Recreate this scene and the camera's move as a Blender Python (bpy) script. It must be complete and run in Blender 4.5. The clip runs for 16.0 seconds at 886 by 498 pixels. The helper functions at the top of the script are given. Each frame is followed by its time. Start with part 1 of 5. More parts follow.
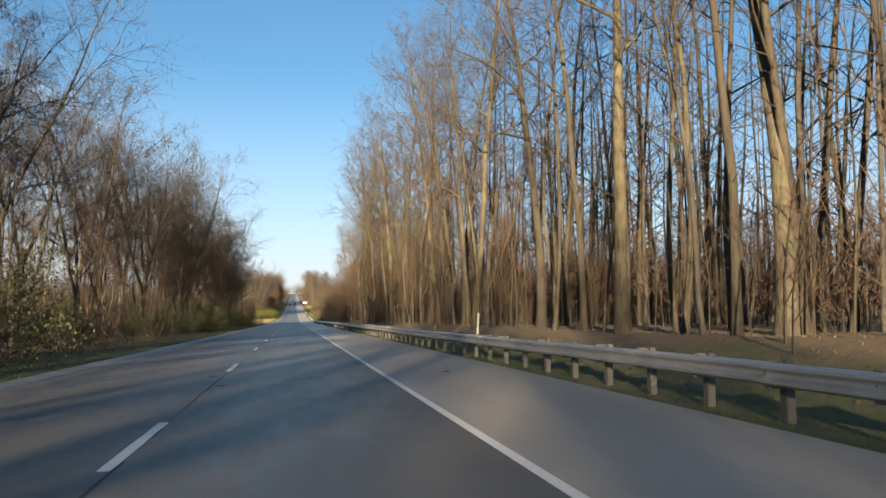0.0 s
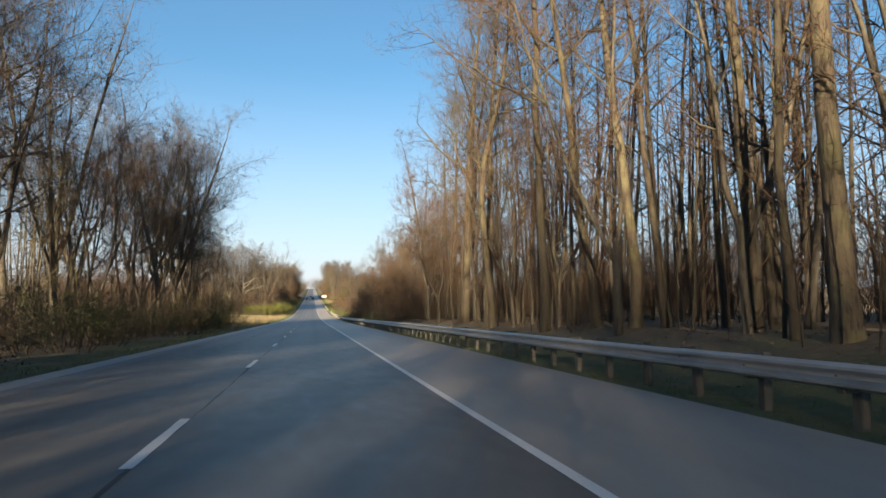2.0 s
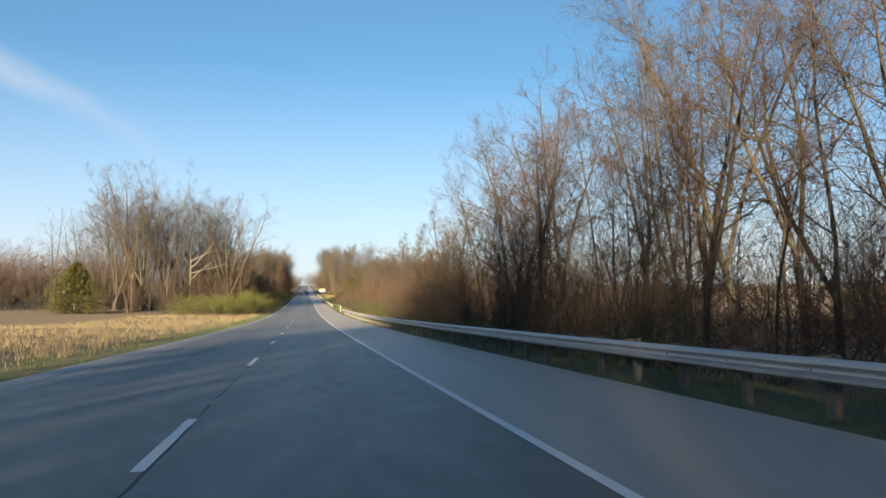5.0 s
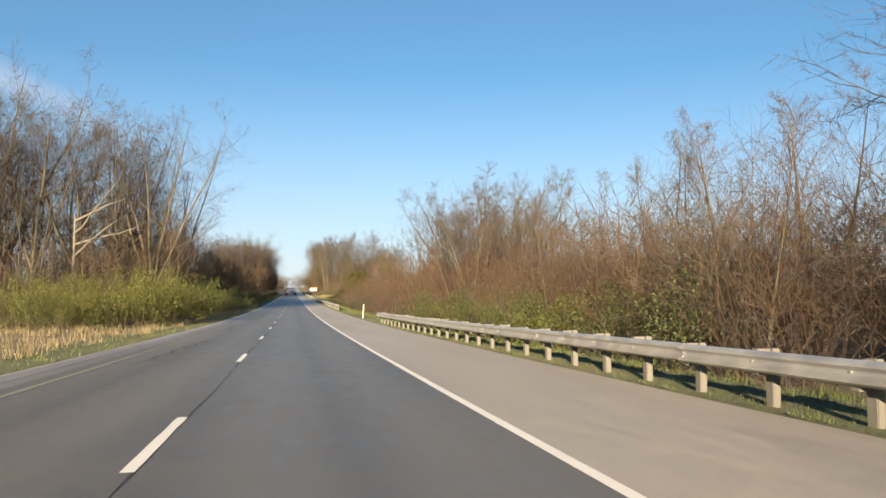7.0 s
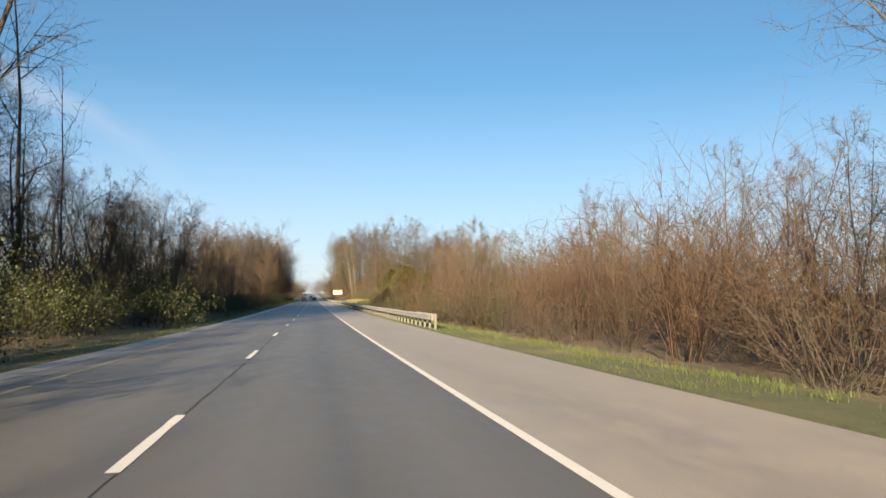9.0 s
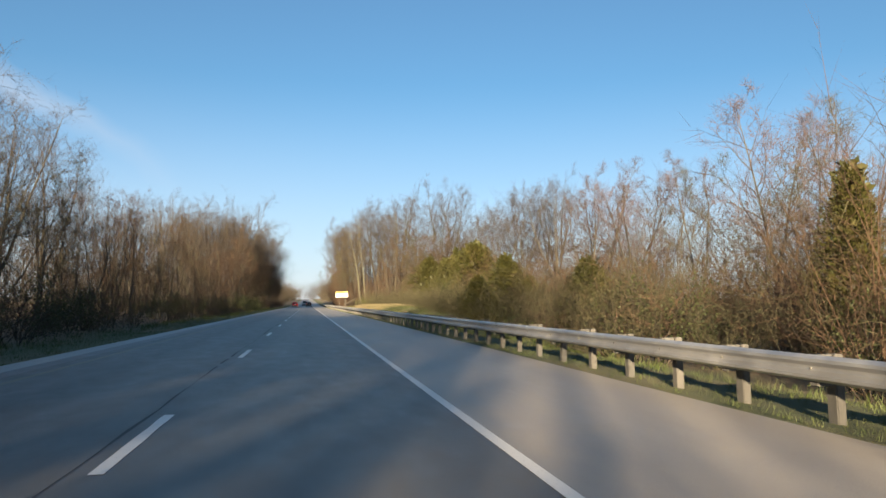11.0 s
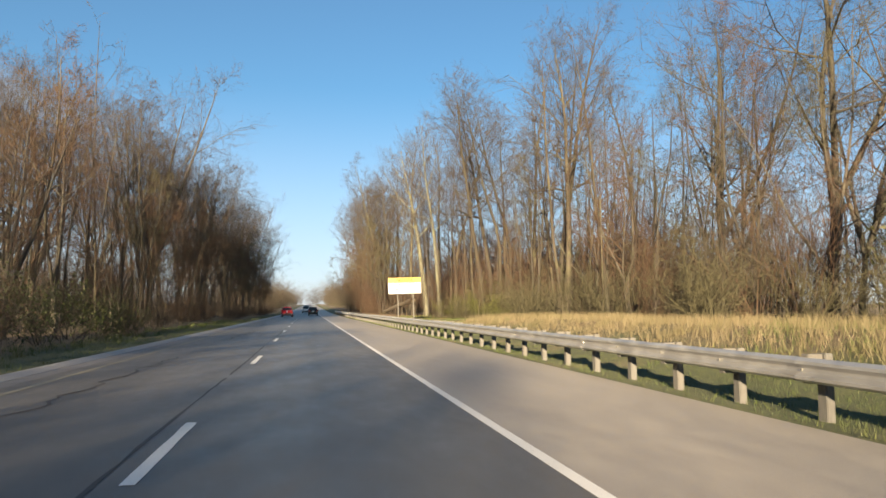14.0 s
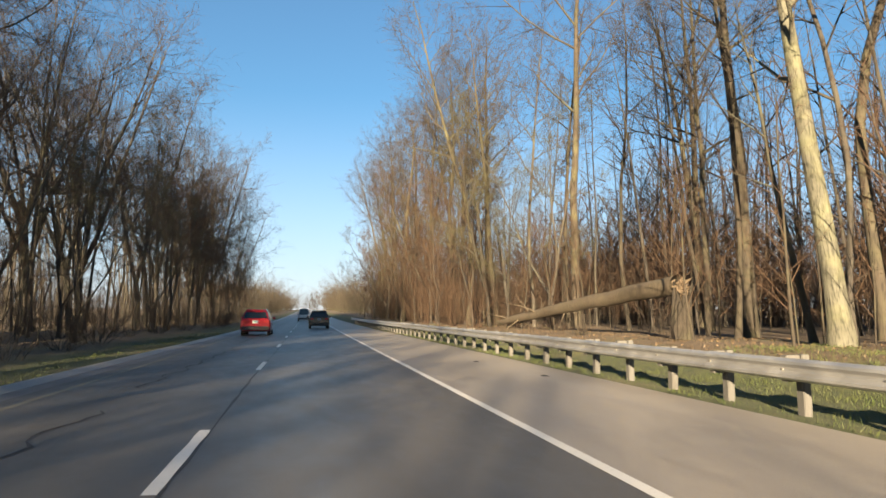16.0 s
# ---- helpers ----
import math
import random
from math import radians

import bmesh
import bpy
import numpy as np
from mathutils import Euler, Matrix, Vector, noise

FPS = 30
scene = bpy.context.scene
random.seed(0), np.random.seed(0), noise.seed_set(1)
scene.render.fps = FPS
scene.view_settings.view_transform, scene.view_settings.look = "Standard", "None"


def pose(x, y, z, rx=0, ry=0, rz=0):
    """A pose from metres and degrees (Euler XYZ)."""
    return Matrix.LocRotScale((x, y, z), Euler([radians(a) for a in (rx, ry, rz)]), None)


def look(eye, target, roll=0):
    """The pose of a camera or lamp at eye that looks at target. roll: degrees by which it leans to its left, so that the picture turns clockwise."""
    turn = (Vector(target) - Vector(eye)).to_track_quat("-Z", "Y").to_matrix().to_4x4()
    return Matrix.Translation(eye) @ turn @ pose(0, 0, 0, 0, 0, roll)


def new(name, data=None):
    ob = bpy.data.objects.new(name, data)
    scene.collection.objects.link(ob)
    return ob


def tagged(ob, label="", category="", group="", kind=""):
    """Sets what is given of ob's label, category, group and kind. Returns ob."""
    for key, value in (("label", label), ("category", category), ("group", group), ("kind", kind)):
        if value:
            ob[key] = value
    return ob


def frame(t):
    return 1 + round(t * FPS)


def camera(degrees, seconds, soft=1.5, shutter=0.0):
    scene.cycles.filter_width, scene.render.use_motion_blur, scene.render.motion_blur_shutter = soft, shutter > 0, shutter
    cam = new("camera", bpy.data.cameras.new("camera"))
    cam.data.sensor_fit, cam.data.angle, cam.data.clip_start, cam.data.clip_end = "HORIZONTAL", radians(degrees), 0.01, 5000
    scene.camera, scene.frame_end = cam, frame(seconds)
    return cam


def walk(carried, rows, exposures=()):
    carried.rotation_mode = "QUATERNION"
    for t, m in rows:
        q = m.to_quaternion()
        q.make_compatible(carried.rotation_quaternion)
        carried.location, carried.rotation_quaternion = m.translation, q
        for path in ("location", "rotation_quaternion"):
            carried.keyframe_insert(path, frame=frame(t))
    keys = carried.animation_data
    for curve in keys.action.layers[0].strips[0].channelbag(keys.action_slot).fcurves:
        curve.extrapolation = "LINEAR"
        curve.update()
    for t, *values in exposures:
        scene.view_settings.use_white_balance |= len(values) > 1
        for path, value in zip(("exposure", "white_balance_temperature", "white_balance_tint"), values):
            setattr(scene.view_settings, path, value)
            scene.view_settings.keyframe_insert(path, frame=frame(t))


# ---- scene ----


def smooth(s):
    s = min(max(s, 0.0), 1.0)
    return s * s * (3 - 2 * s)


def grade(y):
    """The road's slope along its length: down into a shallow dip, up again and on up a long rise to its crest."""
    return -0.016 + 0.036 * smooth((y - 160.0) / 270.0) + 0.009 * smooth((y - 600.0) / 200.0) - 0.029 * smooth((y - 1430.0) / 200.0)


HEIGHTS = [0.0]
for step in range(-300, 2600, 2):
    HEIGHTS.append(HEIGHTS[-1] + 2 * grade(step + 1))
HEIGHTS = np.array(HEIGHTS) - HEIGHTS[150]
STATIONS = np.arange(len(HEIGHTS)) * 2.0 - 300.0


def zr(y):
    """Height of the road's surface at y."""
    return float(np.interp(y, STATIONS, HEIGHTS))


cam = camera(62.2, 16.0, soft=1.6)
# seconds, x, y, height over the road, yaw, pitch, roll
PATH = [
    (0, -0.12, 0.0, 1.31, -11.431, 4.47, 0.0),
    (0.5, -0.13, 18.32, 1.31, -11.058, 4.34, 0.0),
    (1, -0.14, 36.64, 1.31, -10.471, 4.211, 0.0),
    (1.5, -0.15, 54.96, 1.31, -11.659, 4.207, 0.0),
    (2, -0.16, 73.28, 1.31, -10.098, 4.168, 0.0),
    (2.5, -0.17, 91.6, 1.31, -12.173, 4.161, 0.0),
    (3, -0.18, 109.92, 1.31, -10.149, 4.168, 0.0),
    (3.5, -0.19, 128.24, 1.31, -11.002, 4.121, 0.0),
    (4, -0.243, 146.56, 1.31, -11.893, 4.075, 0.0),
    (4.5, -0.297, 164.88, 1.31, -10.334, 4.038, 0.0),
    (5, -0.35, 183.2, 1.31, -10.55, 4.079, 0.0),
    (5.2, -0.356, 190.53, 1.31, -10.249, 4.198, 0.0),
    (7.3, -0.42, 267.47, 1.31, -11.57, 4.373, 0.0),
    (7.5, -0.395, 274.8, 1.31, -11.148, 4.457, 0.0),
    (8, -0.333, 293.12, 1.31, -11.147, 4.713, 0.0),
    (8.5, -0.27, 311.44, 1.31, -10.046, 4.793, 0.0),
    (11, 0.14, 403.04, 1.31, -10.423, 5.374, 0.0),
    (11.5, 0.093, 421.36, 1.31, -10.838, 5.384, 0.0),
    (12, 0.047, 439.68, 1.31, -10.825, 5.521, 0.0),
    (12.5, 0.0, 458.0, 1.31, -10.432, 5.564, 0.0),
    (13, -0.04, 476.32, 1.31, -11.054, 5.698, 0.0),
    (13.5, -0.08, 494.64, 1.31, -10.149, 5.782, 0.0),
    (14, -0.12, 512.96, 1.31, -10.264, 5.826, 0.0),
    (14.5, -0.22, 531.28, 1.31, -11.013, 6.004, 0.0),
    (15, -0.32, 549.6, 1.31, -11.041, 6.135, 0.0),
    (15.5, -0.42, 567.92, 1.31, -9.754, 6.174, 0.0),
    (16, -0.61, 586.24, 1.31, -10.506, 6.264, 0.0),
]
walk(cam, [(t, pose(x, y, zr(y) + h, 90 + pitch, roll, yaw)) for t, x, y, h, yaw, pitch, roll in PATH],
     exposures=[(0.0, 2.5), (5.0, 2.45), (12.0, 2.38), (16.0, 2.52)])

# ---- sky, sun ----
SUN_WAY = Vector((0.295, 0.945, -0.165)).normalized()
world = bpy.data.worlds.new("evening_sky")
scene.world = world
world.use_nodes = True
nt = world.node_tree
back = nt.nodes["Background"]
sky = nt.nodes.new("ShaderNodeTexSky")
sky.sky_type, sky.sun_disc = "NISHITA", False
sky.sun_elevation = math.asin(-SUN_WAY.z)
sky.sun_rotation = math.atan2(-SUN_WAY.x, -SUN_WAY.y)
sky.air_density, sky.dust_density, sky.ozone_density = 1.0, 0.25, 2.6
back.inputs[1].default_value = 0.05
# a thin streak of high cloud
wtc = nt.nodes.new("ShaderNodeTexCoord")
wsep = nt.nodes.new("ShaderNodeSeparateXYZ")
nt.links.new(wtc.outputs["Generated"], wsep.inputs[0])


def wmath(op, a, b=None, c=None):
    n = nt.nodes.new("ShaderNodeMath")
    n.operation = op
    for i, v in enumerate((a, b, c)):
        if v is None:
            continue
        if isinstance(v, (int, float)):
            n.inputs[i].default_value = v
        else:
            nt.links.new(v, n.inputs[i])
    return n.outputs[0]


wnoise = nt.nodes.new("ShaderNodeTexNoise")
wnoise.inputs["Scale"].default_value = 9.0
wnoise.inputs["Detail"].default_value = 6.0
nt.links.new(wtc.outputs["Generated"], wnoise.inputs["Vector"])
# distance from a slanting line in the sky, left of the road's end
ahead = wmath("MAXIMUM", wsep.outputs["Y"], 0.05)
side = wmath("DIVIDE", wsep.outputs["X"], ahead)
rise = wmath("DIVIDE", wsep.outputs["Z"], ahead)
line = wmath("ADD", wmath("MULTIPLY", wmath("ADD", side, 0.31), 0.56), wmath("SUBTRACT", rise, 0.258))
line = wmath("ADD", line, wmath("MULTIPLY", wmath("SUBTRACT", wnoise.outputs["Fac"], 0.5), 0.075))
band = wmath("MAXIMUM", wmath("SUBTRACT", 1.0, wmath("MULTIPLY", wmath("ABSOLUTE", line), 38.0)), 0.0)
left = wmath("MINIMUM", wmath("MAXIMUM", wmath("MULTIPLY", wmath("SUBTRACT", -0.16, side), 5.0), 0.0), 1.0)
cloud = wmath("MULTIPLY", wmath("MULTIPLY", band, left), 0.4)
cloud = wmath("MULTIPLY", cloud, wmath("GREATER_THAN", wsep.outputs["Y"], 0.1))
wmix = nt.nodes.new("ShaderNodeMix")
wmix.data_type = "RGBA"
nt.links.new(cloud, wmix.inputs["Factor"])
# thin haze that pales the sky towards the horizon
low_ = wmath("SUBTRACT", 1.0, wmath("MINIMUM", wmath("MULTIPLY", wmath("MAXIMUM", wsep.outputs["Z"], 0.0), 3.2), 1.0))
haze = wmath("ADD", wmath("MULTIPLY", wmath("POWER", low_, 1.4), 0.74), 0.04)
hmix = nt.nodes.new("ShaderNodeMix")
hmix.data_type = "RGBA"
nt.links.new(haze, hmix.inputs["Factor"])
nt.links.new(sky.outputs[0], hmix.inputs["A"])
hmix.inputs["B"].default_value = (8.2, 5.1, 5.55, 1)
tint = nt.nodes.new("ShaderNodeMix")
tint.data_type, tint.blend_type = "RGBA", "MULTIPLY"
tint.inputs["Factor"].default_value = 1.0
nt.links.new(hmix.outputs["Result"], tint.inputs["A"])
tint.inputs["B"].default_value = (0.42, 0.625, 0.69, 1)
nt.links.new(tint.outputs["Result"], wmix.inputs["A"])
wmix.inputs["B"].default_value = (2.95, 3.05, 3.3, 1)
nt.links.new(wmix.outputs["Result"], back.inputs[0])

sun = new("sun", bpy.data.lights.new("sun", "SUN"))
sun.data.energy, sun.data.angle, sun.data.color = 5.0, radians(0.6), (1.0, 0.78, 0.50)
sun.matrix_world = look((0, 0, 60), Vector((0, 0, 60)) + SUN_WAY)


# ---- materials ----
class Mat:
    """A small builder for node materials."""

    def __init__(self, name, rough=0.8, metal=0.0):
        self.m = bpy.data.materials.new(name)
        self.m.use_nodes = True
        self.t = self.m.node_tree
        self.b = self.t.nodes["Principled BSDF"]
        self.b.inputs["Roughness"].default_value = rough
        self.b.inputs["Metallic"].default_value = metal
        self.co = self.t.nodes.new("ShaderNodeTexCoord").outputs["Object"]
        self.geo = self.t.nodes.new("ShaderNodeNewGeometry")

    def put(self, sock, v):
        if isinstance(v, (int, float)):
            sock.default_value = v
        elif isinstance(v, tuple):
            sock.default_value = (*v, 1) if len(v) == 3 and len(sock.default_value) == 4 else v
        else:
            self.t.links.new(v, sock)

    def noise(self, scale, detail=4.0, stretch=None, rough=0.55, co=None):
        n = self.t.nodes.new("ShaderNodeTexNoise")
        n.inputs["Scale"].default_value, n.inputs["Detail"].default_value = scale, detail
        n.inputs["Roughness"].default_value = rough
        src = co or self.co
        if stretch:
            mp = self.t.nodes.new("ShaderNodeMapping")
            mp.inputs["Scale"].default_value = stretch
            self.t.links.new(src, mp.inputs["Vector"])
            src = mp.outputs[0]
        self.t.links.new(src, n.inputs["Vector"])
        return n.outputs["Fac"]

    def ramp(self, fac, lo, hi):
        n = self.t.nodes.new("ShaderNodeMapRange")
        n.inputs["From Min"].default_value, n.inputs["From Max"].default_value = lo, hi
        self.put(n.inputs["Value"], fac)
        return n.outputs[0]

    def mix(self, fac, a, b, mode="MIX"):
        n = self.t.nodes.new("ShaderNodeMix")
        n.data_type, n.blend_type = "RGBA", mode
        self.put(n.inputs["Factor"], fac)
        self.put(n.inputs["A"], a)
        self.put(n.inputs["B"], b)
        return n.outputs["Result"]

    def math(self, op, a, b=0.0):
        n = self.t.nodes.new("ShaderNodeMath")
        n.operation = op
        self.put(n.inputs[0], a)
        self.put(n.inputs[1], b)
        return n.outputs[0]

    def xyz(self):
        n = self.t.nodes.new("ShaderNodeSeparateXYZ")
        self.t.links.new(self.geo.outputs["Position"], n.inputs[0])
        return n.outputs

    def rnd(self):
        return self.t.nodes.new("ShaderNodeObjectInfo").outputs["Random"]

    def island(self):
        return self.geo.outputs["Random Per Island"]

    def color(self, c):
        self.put(self.b.inputs["Base Color"], c)
        return self

    def bump(self, h, strength=0.4, dist=0.02):
        n = self.t.nodes.new("ShaderNodeBump")
        n.inputs["Strength"].default_value, n.inputs["Distance"].default_value = strength, dist
        self.put(n.inputs["Height"], h)
        self.t.links.new(n.outputs[0], self.b.inputs["Normal"])
        return self


def bark_mat(name, a, b, moss=0.0):
    k = Mat(name, 0.9)
    n1 = k.noise(0.9, 5, (1.6, 1.6, 0.6), 0.65)
    n2 = k.noise(4.0, 6, (4, 4, 0.55), 0.65)
    a, b = tuple(v * 0.85 for v in a), tuple(v * 0.85 for v in b)
    c = k.mix(k.ramp(n1, 0.35, 0.65), a, b)
    c = k.mix(k.ramp(n2, 0.48, 0.66), c, tuple(v * 0.32 for v in a))
    if moss:
        c = k.mix(k.math("MULTIPLY", k.ramp(k.noise(0.9, 3), 0.45, 0.7), moss), c, (0.23, 0.24, 0.10))
    # tone differs by tree; the darkest trunks have their neighbours' shade in the colour
    c = k.mix(k.math("MULTIPLY", k.rnd(), 0.8), c, tuple(v * 0.5 for v in a))
    k.color(c).bump(n2, 1.0, 0.05)
    return k.m


def twig_mat(name, a, b):
    k = Mat(name, 0.85)
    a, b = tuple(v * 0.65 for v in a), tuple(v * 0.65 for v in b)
    c = k.mix(k.island(), a, b)
    c = k.mix(k.math("MULTIPLY", k.rnd(), 0.5), c, tuple(v * 0.7 for v in b))
    k.color(c)
    return k.m


def leaf_mat(name, a, b, c3=None):
    k = Mat(name, 0.6)
    c = k.mix(k.island(), a, b)
    if c3:
        c = k.mix(k.ramp(k.noise(0.8, 3), 0.45, 0.7), c, c3)
    c = k.mix(k.math("MULTIPLY", k.rnd(), 0.3), c, tuple(v * 0.6 for v in a))
    k.color(c)
    k.b.inputs["Specular IOR Level"].default_value = 0.25
    return k.m


BARK_TAN = bark_mat("bark_tan", (0.050, 0.039, 0.027), (0.094, 0.075, 0.053), 0.25)
BARK_GREY = bark_mat("bark_grey", (0.056, 0.047, 0.039), (0.096, 0.085, 0.069), 0.15)
BARK_PALE = bark_mat("bark_pale", (0.098, 0.094, 0.068), (0.150, 0.145, 0.108), 0.3)
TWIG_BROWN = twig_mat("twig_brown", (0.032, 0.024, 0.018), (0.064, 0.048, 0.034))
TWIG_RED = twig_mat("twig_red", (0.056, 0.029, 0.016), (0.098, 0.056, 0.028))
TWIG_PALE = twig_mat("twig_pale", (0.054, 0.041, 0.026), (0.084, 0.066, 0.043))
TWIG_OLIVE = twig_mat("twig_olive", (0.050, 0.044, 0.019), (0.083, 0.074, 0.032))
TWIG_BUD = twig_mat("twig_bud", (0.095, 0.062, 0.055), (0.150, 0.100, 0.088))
LEAF_SPRING = leaf_mat("leaf_spring", (0.040, 0.052, 0.008), (0.082, 0.086, 0.014), (0.046, 0.046, 0.012))
LEAF_DARK = leaf_mat("leaf_dark", (0.020, 0.030, 0.009), (0.046, 0.054, 0.016))
CEDAR = leaf_mat("cedar_foliage", (0.019, 0.023, 0.005), (0.047, 0.046, 0.010), (0.054, 0.046, 0.012))
LITTER = leaf_mat("dead_leaves", (0.09, 0.058, 0.032), (0.19, 0.13, 0.075), (0.13, 0.092, 0.055))
GRASS_GREEN = leaf_mat("grass_green", (0.036, 0.056, 0.012), (0.070, 0.092, 0.022), (0.078, 0.080, 0.028))
GRASS_DRY = leaf_mat("grass_dry", (0.10, 0.082, 0.048), (0.165, 0.132, 0.078), (0.095, 0.088, 0.040))


def ground_mat():
    k = Mat("woodland_ground", 0.95)
    X, Y, Z = k.xyz()
    pos = k.geo.outputs["Position"]
    n1, n2, n3 = k.noise(0.22, 4, co=pos), k.noise(3.0, 5, co=pos), k.noise(22, 4, co=pos)
    litter = k.mix(k.ramp(n2, 0.3, 0.7), (0.10, 0.066, 0.038), (0.20, 0.14, 0.08))
    litter = k.mix(k.ramp(n3, 0.55, 0.75), litter, (0.28, 0.20, 0.12))
    litter = k.mix(k.ramp(n1, 0.55, 0.75), litter, (0.13, 0.13, 0.05))
    grass = k.mix(k.ramp(n2, 0.3, 0.7), (0.04, 0.06, 0.015), (0.085, 0.10, 0.03))
    grass = k.mix(k.ramp(n3, 0.5, 0.8), grass, (0.17, 0.14, 0.075))
    grass = k.mix(k.ramp(n1, 0.52, 0.7), grass, (0.16, 0.13, 0.065))
    edge = k.math("ADD", k.math("ABSOLUTE", k.math("SUBTRACT", X, 0.4)), k.math("MULTIPLY", n1, 5.0))
    c = k.mix(k.ramp(edge, 11.0, 13.0), grass, litter)
    c = k.mix(0.2, c, (0.02, 0.018, 0.012))
    k.color(c).bump(n3, 0.8, 0.06)
    return k.m


def road_mat(name, dark, light, warm, tracks):
    k = Mat(name, 0.82)
    pos = k.geo.outputs["Position"]
    X, Y, Z = k.xyz()
    grit = k.noise(110, 3, co=pos)
    blot = k.noise(0.5, 5, (1, 0.12, 1), co=pos)
    fine = k.noise(3.2, 5, (1, 0.35, 1), co=pos)
    c = k.mix(k.ramp(blot, 0.3, 0.7), dark, light)
    c = k.mix(k.math("MULTIPLY", k.ramp(fine, 0.4, 0.75), 0.5), c, warm)
    if tracks:
        # worn wheel tracks, two in each lane
        u = k.math("PINGPONG", k.math("ADD", X, 1.71), 0.915)
        c = k.mix(k.math("MULTIPLY", k.ramp(u, 0.25, 0.85), 0.30), c, tuple(v * 1.35 for v in light))
        oil = k.math("PINGPONG", k.math("ADD", X, 1.71), 1.83)
        c = k.mix(k.math("MULTIPLY", k.ramp(oil, 1.55, 1.83), k.math("MULTIPLY", blot, 0.5)), c, tuple(v * 0.55 for v in dark))
    c = k.mix(k.math("MULTIPLY", k.ramp(grit, 0.35, 0.7), 0.45), c, tuple(v * 0.55 for v in dark))
    k.color(c).bump(grit, 0.35, 0.006)
    k.put(k.b.inputs["Roughness"], k.ramp(fine, -1.2, 2.2))
    k.b.inputs["Roughness"].default_value = 0.8
    k.b.inputs["Specular IOR Level"].default_value = 0.3
    return k.m


GROUND = ground_mat()
ASPHALT = road_mat("asphalt_lane", (0.096, 0.092, 0.086), (0.140, 0.132, 0.121), (0.158, 0.147, 0.133), True)
SHOULDER = road_mat("shoulder_concrete", (0.28, 0.248, 0.212), (0.39, 0.35, 0.297), (0.44, 0.395, 0.327), False)
GUTTER = road_mat("gutter_concrete", (0.27, 0.25, 0.23), (0.37, 0.345, 0.315), (0.41, 0.375, 0.33), False)
BAND = road_mat("edge_band_asphalt", (0.145, 0.136, 0.136), (0.204, 0.196, 0.187), (0.221, 0.204, 0.187), False)


def paint_mat(name, col, under):
    k = Mat(name, 0.6)
    pos = k.geo.outputs["Position"]
    worn = k.ramp(k.noise(28, 6, co=pos, rough=0.7), 0.58, 0.72)
    c = k.mix(k.noise(1.5, 3, co=pos), tuple(v * 0.85 for v in col), col)
    k.color(k.mix(k.math("MULTIPLY", worn, 0.7), c, under))
    return k.m


PAINT = paint_mat("road_paint_white", (0.74, 0.72, 0.68), (0.24, 0.22, 0.20))
PAINT_YELLOW = paint_mat("road_paint_yellow_worn", (0.22, 0.20, 0.145), (0.17, 0.16, 0.14))


def plain(name, col, rough=0.6, metal=0.0, var=0.15, scale=6.0, bump=0.1):
    k = Mat(name, rough, metal)
    n = k.noise(scale, 5)
    c = k.mix(k.ramp(n, 0.3, 0.7), tuple(v * (1 - var) for v in col), tuple(min(1, v * (1 + var)) for v in col))
    k.color(c)
    if bump:
        k.bump(n, bump, 0.01)
    return k.m


TAR = plain("crack_tar", (0.035, 0.033, 0.032), 0.7, var=0.3)


def steel_mat():
    k = Mat("galvanised_steel", 0.42, 0.75)
    n, s = k.noise(1.6, 5), k.noise(14, 4, (1, 0.1, 1))
    c = k.mix(k.ramp(n, 0.3, 0.7), (0.36, 0.36, 0.355), (0.50, 0.50, 0.49))
    c = k.mix(k.math("MULTIPLY", k.ramp(s, 0.55, 0.75), 0.45), c, (0.30, 0.27, 0.23))
    c = k.mix(k.math("MULTIPLY", k.rnd(), 0.25), c, (0.40, 0.38, 0.36))
    k.color(c)
    k.put(k.b.inputs["Roughness"], k.ramp(n, -0.3, 1.4))
    return k.m


STEEL = steel_mat()


def timber_mat():
    k = Mat("weathered_timber", 0.85)
    g = k.noise(9, 5, (6, 6, 0.5))
    c = k.mix(k.ramp(g, 0.3, 0.7), (0.060, 0.059, 0.055), (0.112, 0.111, 0.105))
    c = k.mix(k.math("MULTIPLY", k.rnd(), 0.5), c, (0.09, 0.082, 0.072))
    k.color(c).bump(g, 0.5, 0.01)
    return k.m


TIMBER = timber_mat()
BLEACHED = bark_mat("bleached_dead_wood", (0.19, 0.175, 0.145), (0.27, 0.25, 0.21))
LOG = bark_mat("bark_of_fallen_log", (0.115, 0.088, 0.058), (0.185, 0.145, 0.098), 0.1)
WHITE_PLASTIC = plain("white_plastic", (0.34, 0.335, 0.32), 0.45, var=0.06)
SIGN_WHITE = plain("sign_white", (0.34, 0.34, 0.335), 0.4, var=0.03, bump=0)
SIGN_YELLOW = plain("sign_yellow", (0.33, 0.215, 0.006), 0.4, var=0.04, bump=0)
SIGN_BLACK = plain("sign_black", (0.006, 0.006, 0.006), 0.9, var=0.1, bump=0)
ORANGE = plain("orange_marking_paint", (0.26, 0.16, 0.115), 0.7, var=0.3, scale=20)
ROT = plain("split_heartwood", (0.095, 0.07, 0.045), 0.9, var=0.45, scale=12, bump=0.6)
CAR_RED = plain("car_paint_red", (0.42, 0.012, 0.02), 0.22, 0.0, 0.05, 2, 0)
CAR_BLACK = plain("car_paint_black", (0.012, 0.013, 0.016), 0.18, 0.0, 0.05, 2, 0)
CAR_WHITE = plain("car_paint_white", (0.72, 0.72, 0.70), 0.25, 0.0, 0.05, 2, 0)
for cm in (CAR_RED, CAR_BLACK, CAR_WHITE):
    cm.node_tree.nodes["Principled BSDF"].inputs["Coat Weight"].default_value = 0.6
